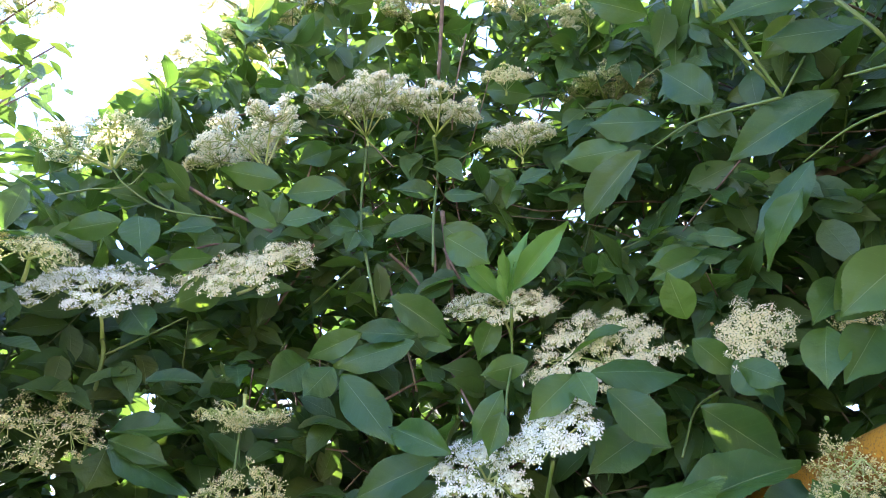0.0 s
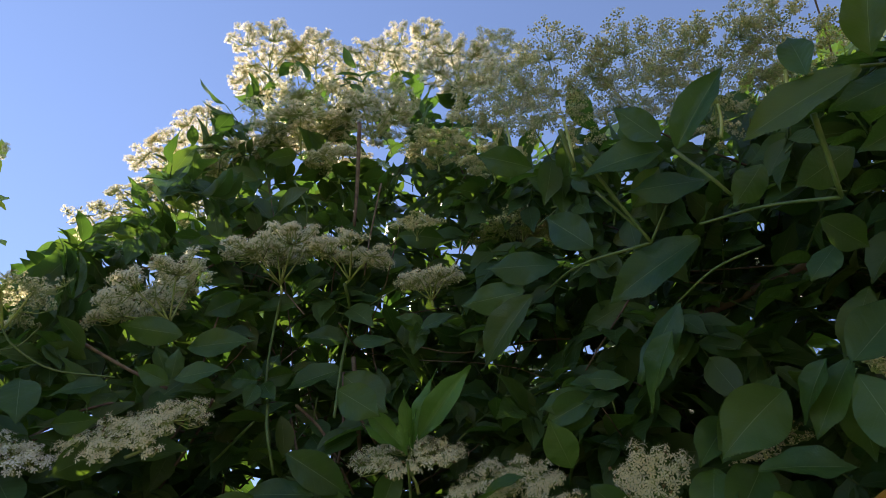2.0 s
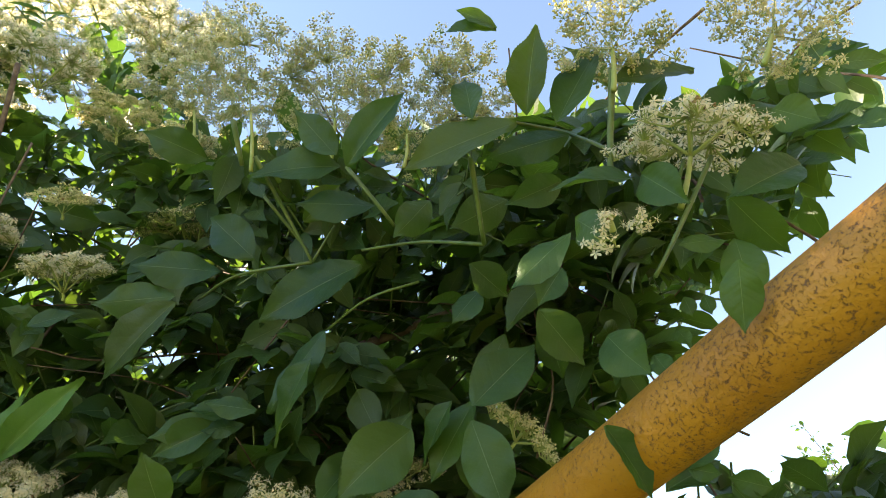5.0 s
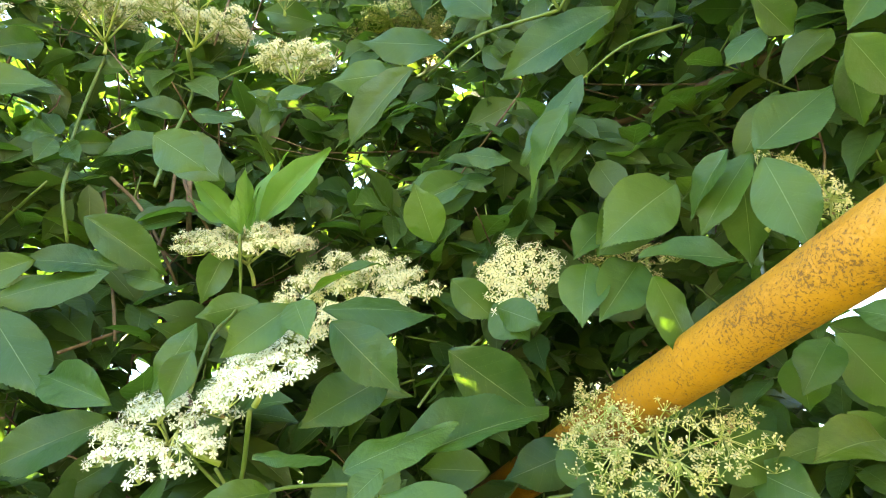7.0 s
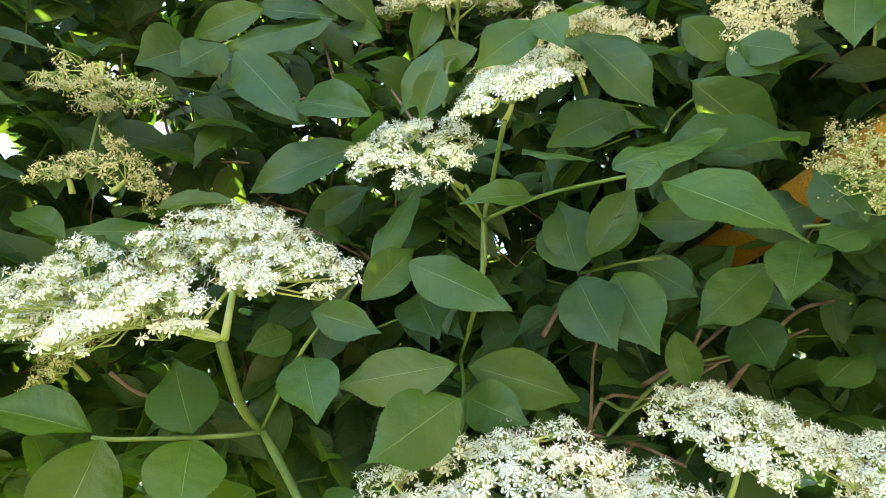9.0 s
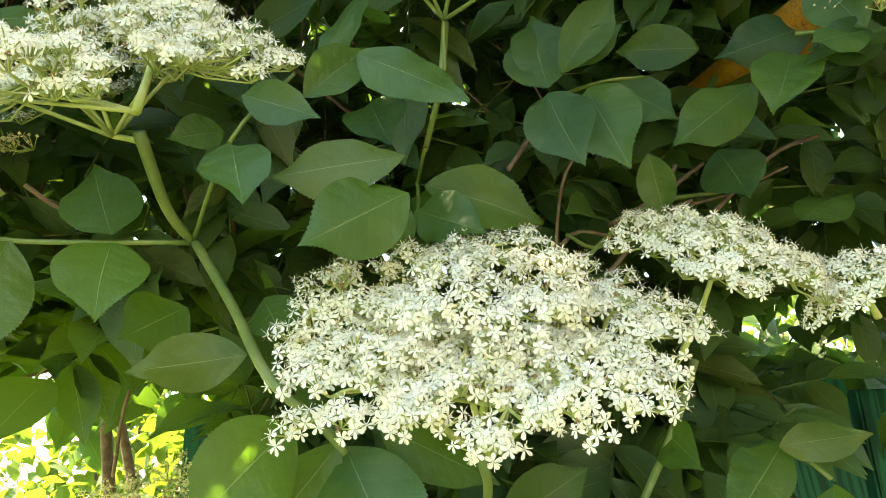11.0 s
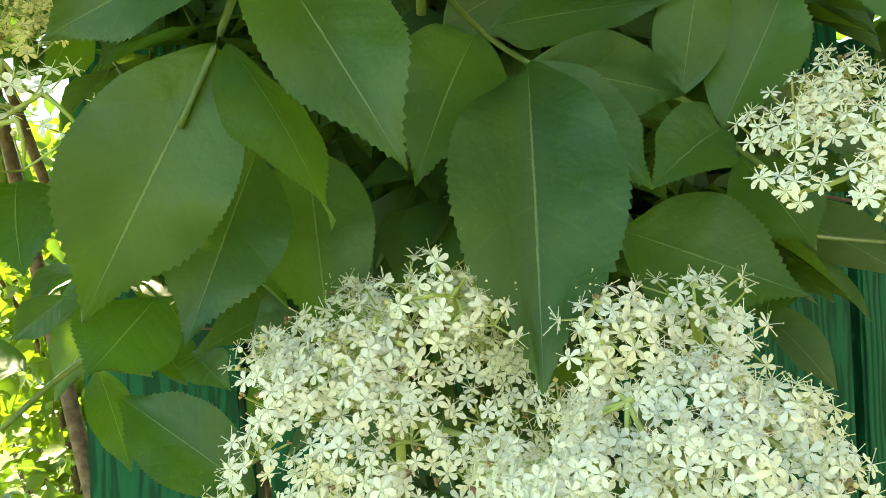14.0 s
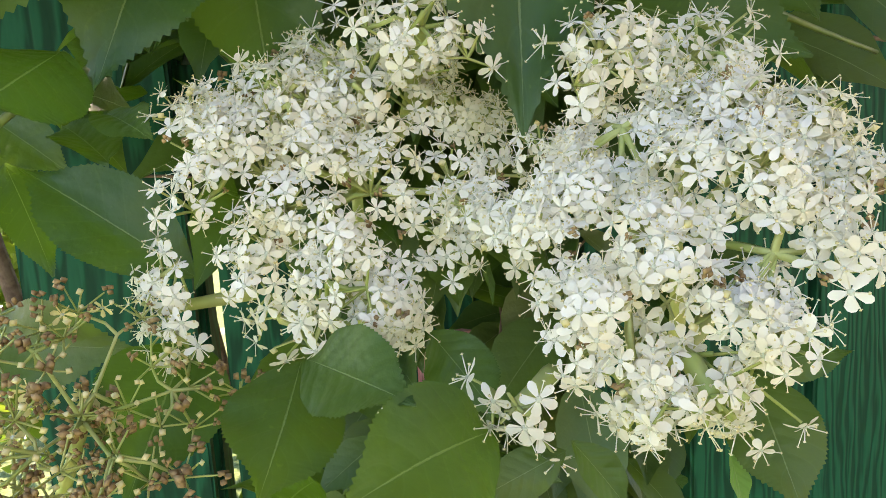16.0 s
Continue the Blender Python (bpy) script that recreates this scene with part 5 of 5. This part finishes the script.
cluster("spray", (0.140, 0.681, 1.232), (0.132, 0.658, 1.250), (-0.25, -0.76, 0.60), 0.014)
# -- end of clusters


# ---- the mass of the bush behind ----
EYE0 = np.array((0.07, 0.08, 1.57))
TOP_AZ = [-72, -52, -46, -40, -34, -30, -24, -6, 12, 16, 22, 36, 47, 58, 66, 74, 82]
TOP_EL = [15, 27, 36, 44, 51, 57, 63, 65, 64, 57, 55.3, 52.8, 49.5, 48, 44, 39, 36]


def smooth(a, b, v):
    t = min(max((v - a) / (b - a), 0.0), 1.0)
    return t * t * (3 - 2 * t)


def front(az, el):
    k = smooth(5, 32, az)
    return 0.74 + (1 - k) * 0.00042 * max(0.0, el - 20) ** 2 + k * 0.06


def allowed(q):
    o = q - EYE0
    az = math.degrees(math.atan2(o[0], o[1]))
    el = math.degrees(math.atan2(o[2], math.hypot(o[0], o[1])))
    if el > np.interp(az, TOP_AZ, TOP_EL) or q[2] > 3.12 - 0.35 * max(0.0, q[1] - 0.9):
        return False
    if az > 45 and 15 < el < 24 + 0.22 * (az - 45):
        return False
    if az > 58 and 13 < el < 28.5:
        return False
    if q[0] < (-0.05 if q[2] < 1.14 else -0.08) - 0.35 * (q[1] - 0.9) and q[2] < 1.46 and q[1] > 0.85:
        return False
    if q[2] < 1.55 and not 0.86 < q[1] < 1.05 and q[1] < 1.2:
        return False
    if q[0] > (0.37 if q[2] > 1.1 else 0.33) and q[2] < 1.44 and q[1] < 1.12:
        return False
    if q[0] < -0.10 and q[2] < 1.53 and q[1] > 0.5:
        return False
    side = math.degrees(math.atan2(q[0] - 0.05, q[1] - 0.38))
    rise = math.degrees(math.atan2(q[2] - 1.40, math.hypot(q[0] - 0.05, q[1] - 0.38)))
    if q[1] > 0.8 and 18 < side < 28 and 5 < rise < 12 and noise.noise(Vector(q) * 11.0) > -0.12:
        return False
    if q[1] > 0.8 and 30 < side < 40 and 8 < rise < 18 and noise.noise(Vector(q) * 9.0) > 0.22:
        return False
    if q[0] < 0.03 and q[2] < 1.25:
        return False
    return q[2] > 0.35


LOW = leaf_shape(3, 6, 1, 0.0, 0.25, 0.14, 0.0)


class Sprays:
    """Feathered leaves of five or seven leaflets, each on its own rachis."""

    def __init__(self):
        self.axes, self.places, self.owner, self.stalks = [], [], [], []

    def compound(self, root, way, up, size, rng):
        pairs = 2 if rng.uniform() < 0.6 else 3
        x, y, a = basis(way, up)
        spots = [(1.0, 0, 1.05)]
        for k in range(pairs):
            s = 0.42 + 0.5 * k / pairs
            spots += [(s, 1, 0.95), (s, -1, 0.95)]
        length = size * 1.35
        self.stalks.append((root, root + way * length * 0.5, root + way * length * 0.98 - np.array((0, 0, 0.08 * size))))
        for s, side, k in spots:
            d = unit(way * (0.55 if side else 1.0) + x * side * 0.85 + np.array((0, 0, -0.45)) * rng.uniform(0.3, 1.3) + rng.normal(0, 0.12, 3))
            n = unit(up + rng.normal(0, 0.22, 3))
            n = unit(n - d * (n @ d))
            l = size * k * rng.uniform(0.8, 1.15)
            self.axes.append((np.cross(d, n) * l * 0.48, d * l, n * l))
            self.places.append(root + way * length * s - np.array((0, 0, 0.08 * size * s * s)))
            self.owner.append(len(self.stalks) - 1)

    def mesh(self, name):
        """One mesh, without the sprays that would stand on the open side of a flower head or an outer leaf."""
        axes, places, owner = np.asarray(self.axes), np.asarray(self.places), np.asarray(self.owner)
        middle, shown = places + 0.5 * axes[:, 1], np.asarray(SHOWN)
        keep = np.ones(len(places), bool)
        for eye in (EYE0, np.array((0.12, 0.13, 1.59)), np.array((0.03, 0.27, 1.50)), np.array((0.05, 0.43, 1.33))):
            a, b = middle - eye, shown[:, :3] - eye
            da, db = np.linalg.norm(a, axis=1), np.linalg.norm(b, axis=1)
            near = (a / da[:, None]) @ (b / db[:, None]).T > np.cos(np.arctan((shown[:, 3] + 0.015) / db))[None]
            keep &= ~(near & (da[:, None] < db[None] + 0.03)).any(1)
        g = Geo()
        g.scatter(LOW, axes[keep], places[keep])
        whole = np.bincount(owner, keep, len(self.stalks)) > 0.7 * np.bincount(owner, minlength=len(self.stalks))
        line = np.asarray(self.stalks)[whole]
        g.sticks(line[:, 0], line[:, 1], 0.0016, 0.0013, 1)
        g.sticks(line[:, 1], line[:, 2], 0.0013, 0.0009, 1)
        return g.mesh(name, [FOLIAGE, STALK])


def spot_in(rng, near, far):
    """A place in the mass of the bush between two depths, and the way out to it."""
    while True:
        az, el = rng.uniform(-62, 84), rng.uniform(-38, 66)
        if rng.uniform() > math.cos(radians(el)) ** 0.5:
            continue
        d = front(az, el) + near + (far - near) * rng.uniform() ** 1.3
        way = np.array((math.sin(radians(az)) * math.cos(radians(el)), math.cos(radians(az)) * math.cos(radians(el)), math.sin(radians(el))))
        if allowed(EYE0 + d * way):
            return EYE0 + d * way, way


def foliage(name, count, seed, near, far, size, label):
    rng = np.random.RandomState(seed)
    sprays = Sprays()
    for k in range(count):
        q, way = spot_in(rng, near, far)
        out = unit(np.array((-way[0], -way[1], 0)) * 0.7 + rng.normal(0, 0.6, 3) + np.array((0, 0, -0.1)))
        up = unit(np.array((0, 0, 0.75)) - way * 0.7 + rng.normal(0, 0.28, 3))
        sprays.compound(q - out * size * 0.8, out, up, size * rng.uniform(0.75, 1.2), rng)
    return part(name, sprays.mesh(name), bush, None, label, "stuff")


foliage("foliage", 2500, 11, 0.06, 0.55, 0.068, "dense dark green elder leaves")
foliage("foliage", 2100, 12, 0.35, 1.00, 0.085, "dense dark green elder leaves")
foliage("foliage", 500, 13, 0.90, 1.80, 0.12, "dense dark green elder leaves")


def curtain(count, seed):
    """Leaves that hang down before the fence."""
    rng = np.random.RandomState(seed)
    sprays = Sprays()
    for k in range(count):
        q = np.array((rng.uniform(0.04, 0.36), rng.uniform(0.93, 1.05), rng.uniform(1.27, 1.50)))
        out = unit(np.array((rng.normal(0, 0.5), -0.7, rng.normal(-0.3, 0.4))))
        sprays.compound(q, out, unit(np.array((0, -0.5, 0.8)) + rng.normal(0, 0.25, 3)), 0.08 * rng.uniform(0.8, 1.2), rng)
    part("foliage", sprays.mesh("foliage"), bush, None, "dense dark green elder leaves", "stuff")


curtain(80, 14)


def canes(count, seed):
    rng = np.random.RandomState(seed)
    for k in range(count):
        x = rng.uniform(-0.9, 1.0)
        foot = np.array((0.15 + 0.35 * x, 1.35 + rng.uniform(-0.1, 0.2), 0.0))
        top = np.array((x + rng.uniform(-0.2, 0.2), 1.05 + rng.uniform(-0.1, 0.5), rng.uniform(1.7, 2.6)))
        mid = (foot + top) / 2 + np.array((0.15 * x, 0.18, 0.1))
        g = Geo()
        line = curve_through([foot, mid, top], 8)
        g.tube(line, np.linspace(0.016, 0.005, len(line)) * rng.uniform(0.7, 1.2), 0, 7)
        part("branch", g.mesh("branch", [BARK]), bush)


canes(14, 5)


def twig_tangle(count, seed):
    """Thin bare twigs inside the bush."""
    rng = np.random.RandomState(seed)
    g = Geo()
    for k in range(count):
        q, way = spot_in(rng, 0.12, 0.42)
        run = unit(np.array((rng.normal(0, 0.6), rng.normal(0, 0.4), rng.normal(0.5, 0.6)))) * rng.uniform(0.10, 0.24)
        if q[0] < -0.3:
            continue
        line = curve_through([q - run, q - 0.4 * run + rng.normal(0, 0.016, 3), q + 0.3 * run + rng.normal(0, 0.022, 3), q + run], 4)
        g.tube(line, np.linspace(1.0, 0.5, len(line)) * rng.uniform(0.0010, 0.0026), 0, 5)
    part("twig_tangle", g.mesh("twig_tangle", [BARK]), bush, None, "tangle of thin brown twigs", "stuff")


twig_tangle(210, 17)

# ---- gas pipe ----
pm = Nodes("yellow_paint")
pw = pm.place()
chips = pm.step(pm.math("ADD", pm.noise(420.0, 6.0, pw, 0.75), pm.math("MULTIPLY", pm.noise(22.0, 3.0, pw), 0.25)), 0.675, 0.735)
dirt = pm.step(pm.noise(14.0, 4.0, pw), 0.40, 0.75)
paint = pm.mix(pm.math("MULTIPLY", dirt, 0.55), (0.42, 0.18, 0.011), (0.28, 0.105, 0.009))
paint = pm.mix(pm.math("MULTIPLY", chips, 0.8), paint, (0.10, 0.042, 0.018))
pm.set(pm.bsdf.inputs["Base Color"], paint)
pm.set(pm.bsdf.inputs["Roughness"], 0.5)
pm.set(pm.bsdf.inputs["Normal"], pm.bump(pm.math("SUBTRACT", pm.noise(180.0, 4.0, pw), chips), 0.6, 0.002))
PIPE_PAINT = pm.mat
g = Geo()
bend = curve_through([(0.4234 + 0.1559 * k, 0.5648 - k, 1.7585 - 0.0247 * k) for k in (-1.2, -0.8, -0.4, -0.1, 0.1, 0.4, 0.8, 1.9)], 8)
g.tube(bend, [0.0232 + 0.0003 * math.sin(5 * k) for k in range(len(bend))], 0, 40)
pipe = new("gas_pipe", g.mesh("gas_pipe", [PIPE_PAINT]))
tagged(pipe, "yellow painted steel gas pipe running through the bush", "pipe")

# ---- fence ----
fm = Nodes("green_fence_paint")
fw = fm.place()
jig = fm.add("ShaderNodeVectorMath", {0: fw, 1: (1.0, 0.3, 0.11)}, operation="MULTIPLY").outputs[0]
shift = fm.add("ShaderNodeVectorMath", {0: jig, 1: fm.add("ShaderNodeObjectInfo").outputs["Location"]}, operation="ADD").outputs[0]
grain = fm.add("ShaderNodeTexWave", {"Vector": shift, "Scale": 30.0, "Distortion": 16.0, "Detail": 3.0, "Detail Scale": 1.4}, wave_type="RINGS", rings_direction="Y").outputs[0]
worn = fm.noise(30.0, 4.0, jig)
fm.set(fm.bsdf.inputs["Base Color"], fm.mix(fm.step(fm.math("ADD", fm.math("MULTIPLY", grain, 0.6), fm.math("MULTIPLY", worn, 0.4)), 0.2, 0.8), (0.0012, 0.040, 0.020), (0.003, 0.086, 0.043)))
fm.set(fm.bsdf.inputs["Roughness"], 0.62)
fm.set(fm.bsdf.inputs["Specular IOR Level"], 0.16)
fm.set(fm.bsdf.inputs["Normal"], fm.bump(grain, 0.35, 0.0012))
FENCE = fm.mat


def board_mesh(w, h, thick, seed):
    rng = np.random.RandomState(seed)
    bm = bmesh.new()
    bmesh.ops.create_cube(bm, size=1.0)
    for v in bm.verts:
        v.co.x *= w
        v.co.y *= thick
        v.co.z = (v.co.z + 0.5) * h
    bmesh.ops.bevel(bm, geom=list(bm.edges), offset=0.0025, segments=2, affect="EDGES")
    for v in bm.verts:
        v.co.x += rng.normal(0, 0.0004)
        v.co.y += rng.normal(0, 0.0004)
    me = bpy.data.meshes.new("board")
    bm.to_mesh(me)
    bm.free()
    me.materials.append(FENCE)
    return me


fence = thing("wooden_fence", (0.6, 1.10, 0.0), "green painted wooden board fence with visible grain", "fence")
edges = [(-0.180, -0.045), (-0.022, 0.100), (0.106, 0.210), (0.216, 0.317), (0.330, 0.437), (0.453, 0.600), (0.612, 0.750), (0.760, 0.89), (0.90, 1.03), (1.04, 1.18)]
for k, (x0, x1) in enumerate(edges):
    part("board", board_mesh(x1 - x0, 1.45 + 0.012 * (k % 3), 0.022, k), fence, pose((x0 + x1) / 2, 1.10, 0.03, 0, 0.0, 0))
for z in (0.45, 1.25):
    part("rail", board_mesh(1.36, 0.06, 0.04, 40), fence, pose(0.50, 1.135, z))
for x in (-0.08, 1.12):
    part("post", board_mesh(0.07, 1.5, 0.07, 41), fence, pose(x, 1.195, 0.0))

# ---- ground and yard ----
gm = Nodes("ground")
gw = gm.place()
turf = gm.step(gm.noise(0.6, 4.0, gw), 0.34, 0.46)
soil = gm.mix(gm.step(gm.noise(9.0, 6.0, gw, 0.7), 0.3, 0.7), (0.45, 0.40, 0.32), (0.30, 0.25, 0.19))
green = gm.mix(gm.step(gm.noise(22.0, 5.0, gw, 0.7), 0.3, 0.7), (0.06, 0.10, 0.02), (0.13, 0.17, 0.04))
gm.set(gm.bsdf.inputs["Base Color"], gm.mix(turf, soil, green))
gm.set(gm.bsdf.inputs["Roughness"], 0.95)
gm.set(gm.bsdf.inputs["Normal"], gm.bump(gm.noise(30.0, 6.0, gw), 0.6, 0.03))
g = Geo()
rad = [0.0, 1, 2, 4, 8, 16, 40, 120, 400, 1500]
verts = [(0, 0, 0)] + [(r * math.cos(b), r * math.sin(b), 0) for r in rad[1:] for b in np.arange(32) * math.pi / 16]
faces = [(0, 1 + j, 1 + (j + 1) % 32) for j in range(32)]
for i in range(len(rad) - 2):
    faces += [(1 + i * 32 + j, 1 + (i + 1) * 32 + j, 1 + (i + 1) * 32 + (j + 1) % 32, 1 + i * 32 + (j + 1) % 32) for j in range(32)]
g.add(verts, faces, 0)
ground = tagged(new("ground", g.mesh("ground", [gm.mat])), "sunlit pale earth with patches of grass", "ground", kind="structure")


def shrub(at, radius, height, count, seed, label, mat=None):
    """A small-leaved shrub: several stems and a crown of single leaves in clumps."""
    rng = np.random.RandomState(seed)
    ob = thing("shrub", at, label, "shrub", "shrubs in the yard")
    wood, crown, axes, places = Geo(), Geo(), [], []
    at = np.asarray(at, float)
    tips = []
    for k in range(9):
        b = rng.uniform(0, 6.28)
        end = at + np.array((math.cos(b) * radius * rng.uniform(0.3, 0.9), math.sin(b) * radius * rng.uniform(0.3, 0.9), height * rng.uniform(0.5, 0.95)))
        line = curve_through([at + rng.normal(0, 0.05, 3) * (1, 1, 0), (at + end) / 2 + (0, 0, 0.15 * height), end], 5)
        wood.tube(line, np.linspace(0.014, 0.004, len(line)), 0, 5)
        tips += line[3:]
    for k in range(count):
        c = tips[rng.randint(len(tips))] + rng.normal(0, 0.16 * radius, 3)
        d, n = unit(rng.normal(0, 1, 3) + (0, 0, -0.3)), unit(rng.normal(0, 0.6, 3) + (0, 0, 1))
        n = unit(n - d * (n @ d))
        l = rng.uniform(0.05, 0.09)
        axes.append((np.cross(d, n) * l * 0.6, d * l, n * l))
        places.append(c)
    crown.scatter(LOW, axes, places)
    part("trunk", wood.mesh("trunk", [BARK]), ob)
    part("crown", crown.mesh("crown", [mat or YARD_LEAF]), ob, None, "", "stuff")
    return ob


def tree(name, foot, crown_at, reach, limbs, leaves, size, seed, label, mat):
    """A trunk, limbs and twigs with single leaves along them."""
    rng = np.random.RandomState(seed)
    ob = thing(name, foot, label, "tree")
    wood, crown, axes, places = Geo(), Geo(), [], []
    foot, crown_at, reach = (np.asarray(q, float) for q in (foot, crown_at, reach))
    fork = foot + (crown_at - foot) * (0.55, 0.55, 0.6)
    thick = 0.02 * max(1.0, crown_at[2] / 3)
    trunk = curve_through([foot, (foot + fork) / 2 + rng.normal(0, 0.05, 3), fork], 5)
    wood.tube(trunk, np.linspace(2.2, 1.3, len(trunk)) * thick, 0, 9)
    spots = []
    for k in range(limbs):
        end = crown_at + unit(rng.normal(0, 1, 3)) * reach * rng.uniform(0.45, 1.0)
        line = curve_through([fork, (fork + end) / 2 + rng.normal(0, 0.12, 3) * reach, end], 5)
        wood.tube(line, np.linspace(0.6, 0.12, len(line)) * thick, 0, 5)
        spots += line[5:]
        for j in range(4):
            start = line[4 + j]
            tip = start + rng.normal(0, 0.30, 3) * reach
            wood.tube([start, (start + tip) / 2 + rng.normal(0, 0.02, 3), tip], [0.12 * thick, 0.09 * thick, 0.05 * thick], 0, 4)
            spots += [start + (tip - start) * u for u in (0.3, 0.5, 0.7, 0.85, 1.0)]
    for k in range(leaves):
        c = spots[rng.randint(len(spots))] + rng.normal(0, size * 0.6, 3)
        d, n = unit(rng.normal(0, 1, 3) + (0, 0, -0.4)), unit(rng.normal(0, 0.6, 3) + (0, 0, 1))
        n = unit(n - d * (n @ d))
        l = size * rng.uniform(0.7, 1.3)
        axes.append((np.cross(d, n) * l * 0.55, d * l, n * l))
        places.append(c)
    crown.scatter(LOW, axes, places)
    part("trunk", wood.mesh("trunk", [BARK]), ob)
    part("crown", crown.mesh("crown", [mat]), ob, None, "", "stuff")


tree("cherry_tree", (-2.6, 1.0, 0), (-1.60, 1.12, 3.00), (0.56, 0.50, 0.50), 80, 12000, 0.070, 51, "young tree with sunlit yellow-green leaves beside the bush", CHERRY_LEAF)
tree("fruit_tree", (8.3, 5.0, 0), (8.0, 4.8, 3.3), (1.6, 1.6, 1.05), 34, 3600, 0.07, 52, "distant tree with fine dark branches and small leaves", FOLIAGE)


def house(at, turn, wide, deep, eaves, ridge):
    """A plain plastered house with a gabled roof, two windows and a door."""
    ob = thing("house", at, "whitewashed house with a grey gabled roof", "house")
    base = Matrix.Translation(at) @ pose(0, 0, 0, 0, 0, turn)
    w, d = wide / 2, deep / 2

    def solid(name, verts, faces, mat, label=""):
        g = Geo()
        g.add(verts, faces, 0)
        return part(name, g.mesh(name, [mat], False), ob, base, label)

    box = [(0, 1, 2, 3)[::-1], (4, 5, 6, 7), (0, 1, 5, 4), (1, 2, 6, 5), (2, 3, 7, 6), (3, 0, 4, 7)]

    def block(x0, x1, y0, y1, z0, z1):
        return [(x0, y0, z0), (x1, y0, z0), (x1, y1, z0), (x0, y1, z0), (x0, y0, z1), (x1, y0, z1), (x1, y1, z1), (x0, y1, z1)]

    solid("wall", [(-w, -d, 0), (w, -d, 0), (w, d, 0), (-w, d, 0), (-w, -d, eaves), (w, -d, eaves), (w, d, eaves), (-w, d, eaves), (-w, 0, ridge), (w, 0, ridge)],
          [(0, 1, 5, 4), (1, 2, 6, 9, 5), (2, 3, 7, 6), (3, 0, 4, 8, 7), (0, 3, 2, 1)], PLASTER)
    for side in (-1, 1):
        y0, y1 = side * (d + 0.4), 0.0
        z0, z1 = eaves - 0.25, ridge + 0.03
        v = [(-w - 0.3, y0, z0), (w + 0.3, y0, z0), (w + 0.3, y1, z1), (-w - 0.3, y1, z1)]
        solid("roof", v + [(x, y, z + 0.12) for x, y, z in v], box, SLATE)
    for x in (-w * 0.5, w * 0.5):
        win = solid("window", block(x - 0.5, x + 0.5, -d - 0.04, -d - 0.01, 1.0, 2.3), box, PLASTER)
        g = Geo()
        g.add(block(x - 0.42, x + 0.42, -d - 0.055, -d - 0.042, 1.08, 2.22), box, 0)
        part("pane", g.mesh("pane", [PANE], False), win, base)


PLASTER = plain_material("plaster", (0.75, 0.72, 0.66), (0.66, 0.62, 0.55), 3.0, 0.9)
SLATE = plain_material("roof_slate", (0.22, 0.21, 0.20), (0.15, 0.14, 0.14), 6.0, 0.8)
PANE = plain_material("dark_pane", (0.02, 0.025, 0.03), (0.03, 0.035, 0.04), 2.0, 0.08)
house((16.5, 8.6, 0), -60, 9.0, 6.0, 3.0, 4.7)

shrub((-1.6, 4.2, 0), 0.9, 2.1, 2600, 31, "sunlit yellow-green shrub behind the fence")
shrub((0.9, 4.6, 0), 1.0, 2.2, 2600, 32, "sunlit yellow-green shrub behind the fence")
shrub((3.0, 5.4, 0), 1.1, 2.4, 2600, 33, "sunlit yellow-green shrub behind the fence")
shrub((0.75, 2.5, 0), 0.7, 2.1, 3200, 36, "sunlit yellow-green shrub behind the fence")
shrub((-0.75, 2.7, 0), 0.7, 1.9, 3200, 37, "sunlit yellow-green shrub behind the fence")
shrub((1.9, 3.2, 0), 0.9, 2.6, 3600, 35, "sunlit yellow-green shrub behind the fence")
shrub((-3.6, 5.0, 0), 1.1, 2.4, 2600, 34, "sunlit yellow-green shrub behind the fence")

# ---- loose things by the fence ----
PINK = plain_material("pink_paint", (0.50, 0.16, 0.15), (0.62, 0.30, 0.27), 40.0, 0.7)
plank = new("plank", board_mesh(0.062, 1.06, 0.018, 60))
plank.data.materials[0] = PINK
plank.matrix_basis = pose(0.178, 1.072, 0.0, 1.0, 0.0, 0)
tagged(plank, "faded pink painted plank leaning on the green fence", "plank")
BLUE = plain_material("blue_plastic", (0.012, 0.028, 0.085), (0.02, 0.04, 0.11), 30.0, 0.45)
g = Geo()
line = curve_through([(0.20, 1.22, 1.735), (0.36, 1.20, 1.713), (0.54, 1.20, 1.676), (0.80, 1.22, 1.66), (1.3, 1.28, 1.70)], 6)
g.tube(line, [0.010] * len(line), 0, 12)
hose = tagged(new("hose", g.mesh("hose", [BLUE])), "dark blue plastic hose hung through the branches", "hose")

# ---- unseen plain wall behind the path, added to block sky light from the right ----
OLD_PLASTER = plain_material("weathered_plaster", (0.20, 0.18, 0.15), (0.28, 0.25, 0.21), 4.0, 0.9, bump=0.004)
g = Geo()
g.add([(0.5, -1.5, 0), (6.0, -1.5, 0), (6.0, -1.2, 0), (0.5, -1.2, 0), (0.5, -1.5, 3.4), (6.0, -1.5, 3.4), (6.0, -1.2, 3.4), (0.5, -1.2, 3.4)],
      [(3, 2, 1, 0), (4, 5, 6, 7), (0, 1, 5, 4), (1, 2, 6, 5), (2, 3, 7, 6), (3, 0, 4, 7)], 0)
tagged(new("unseen_shade_wall", g.mesh("unseen_shade_wall", [OLD_PLASTER], False)), "unseen weathered grey plastered wall, added to shade the right of the bush", "wall", kind="structure")
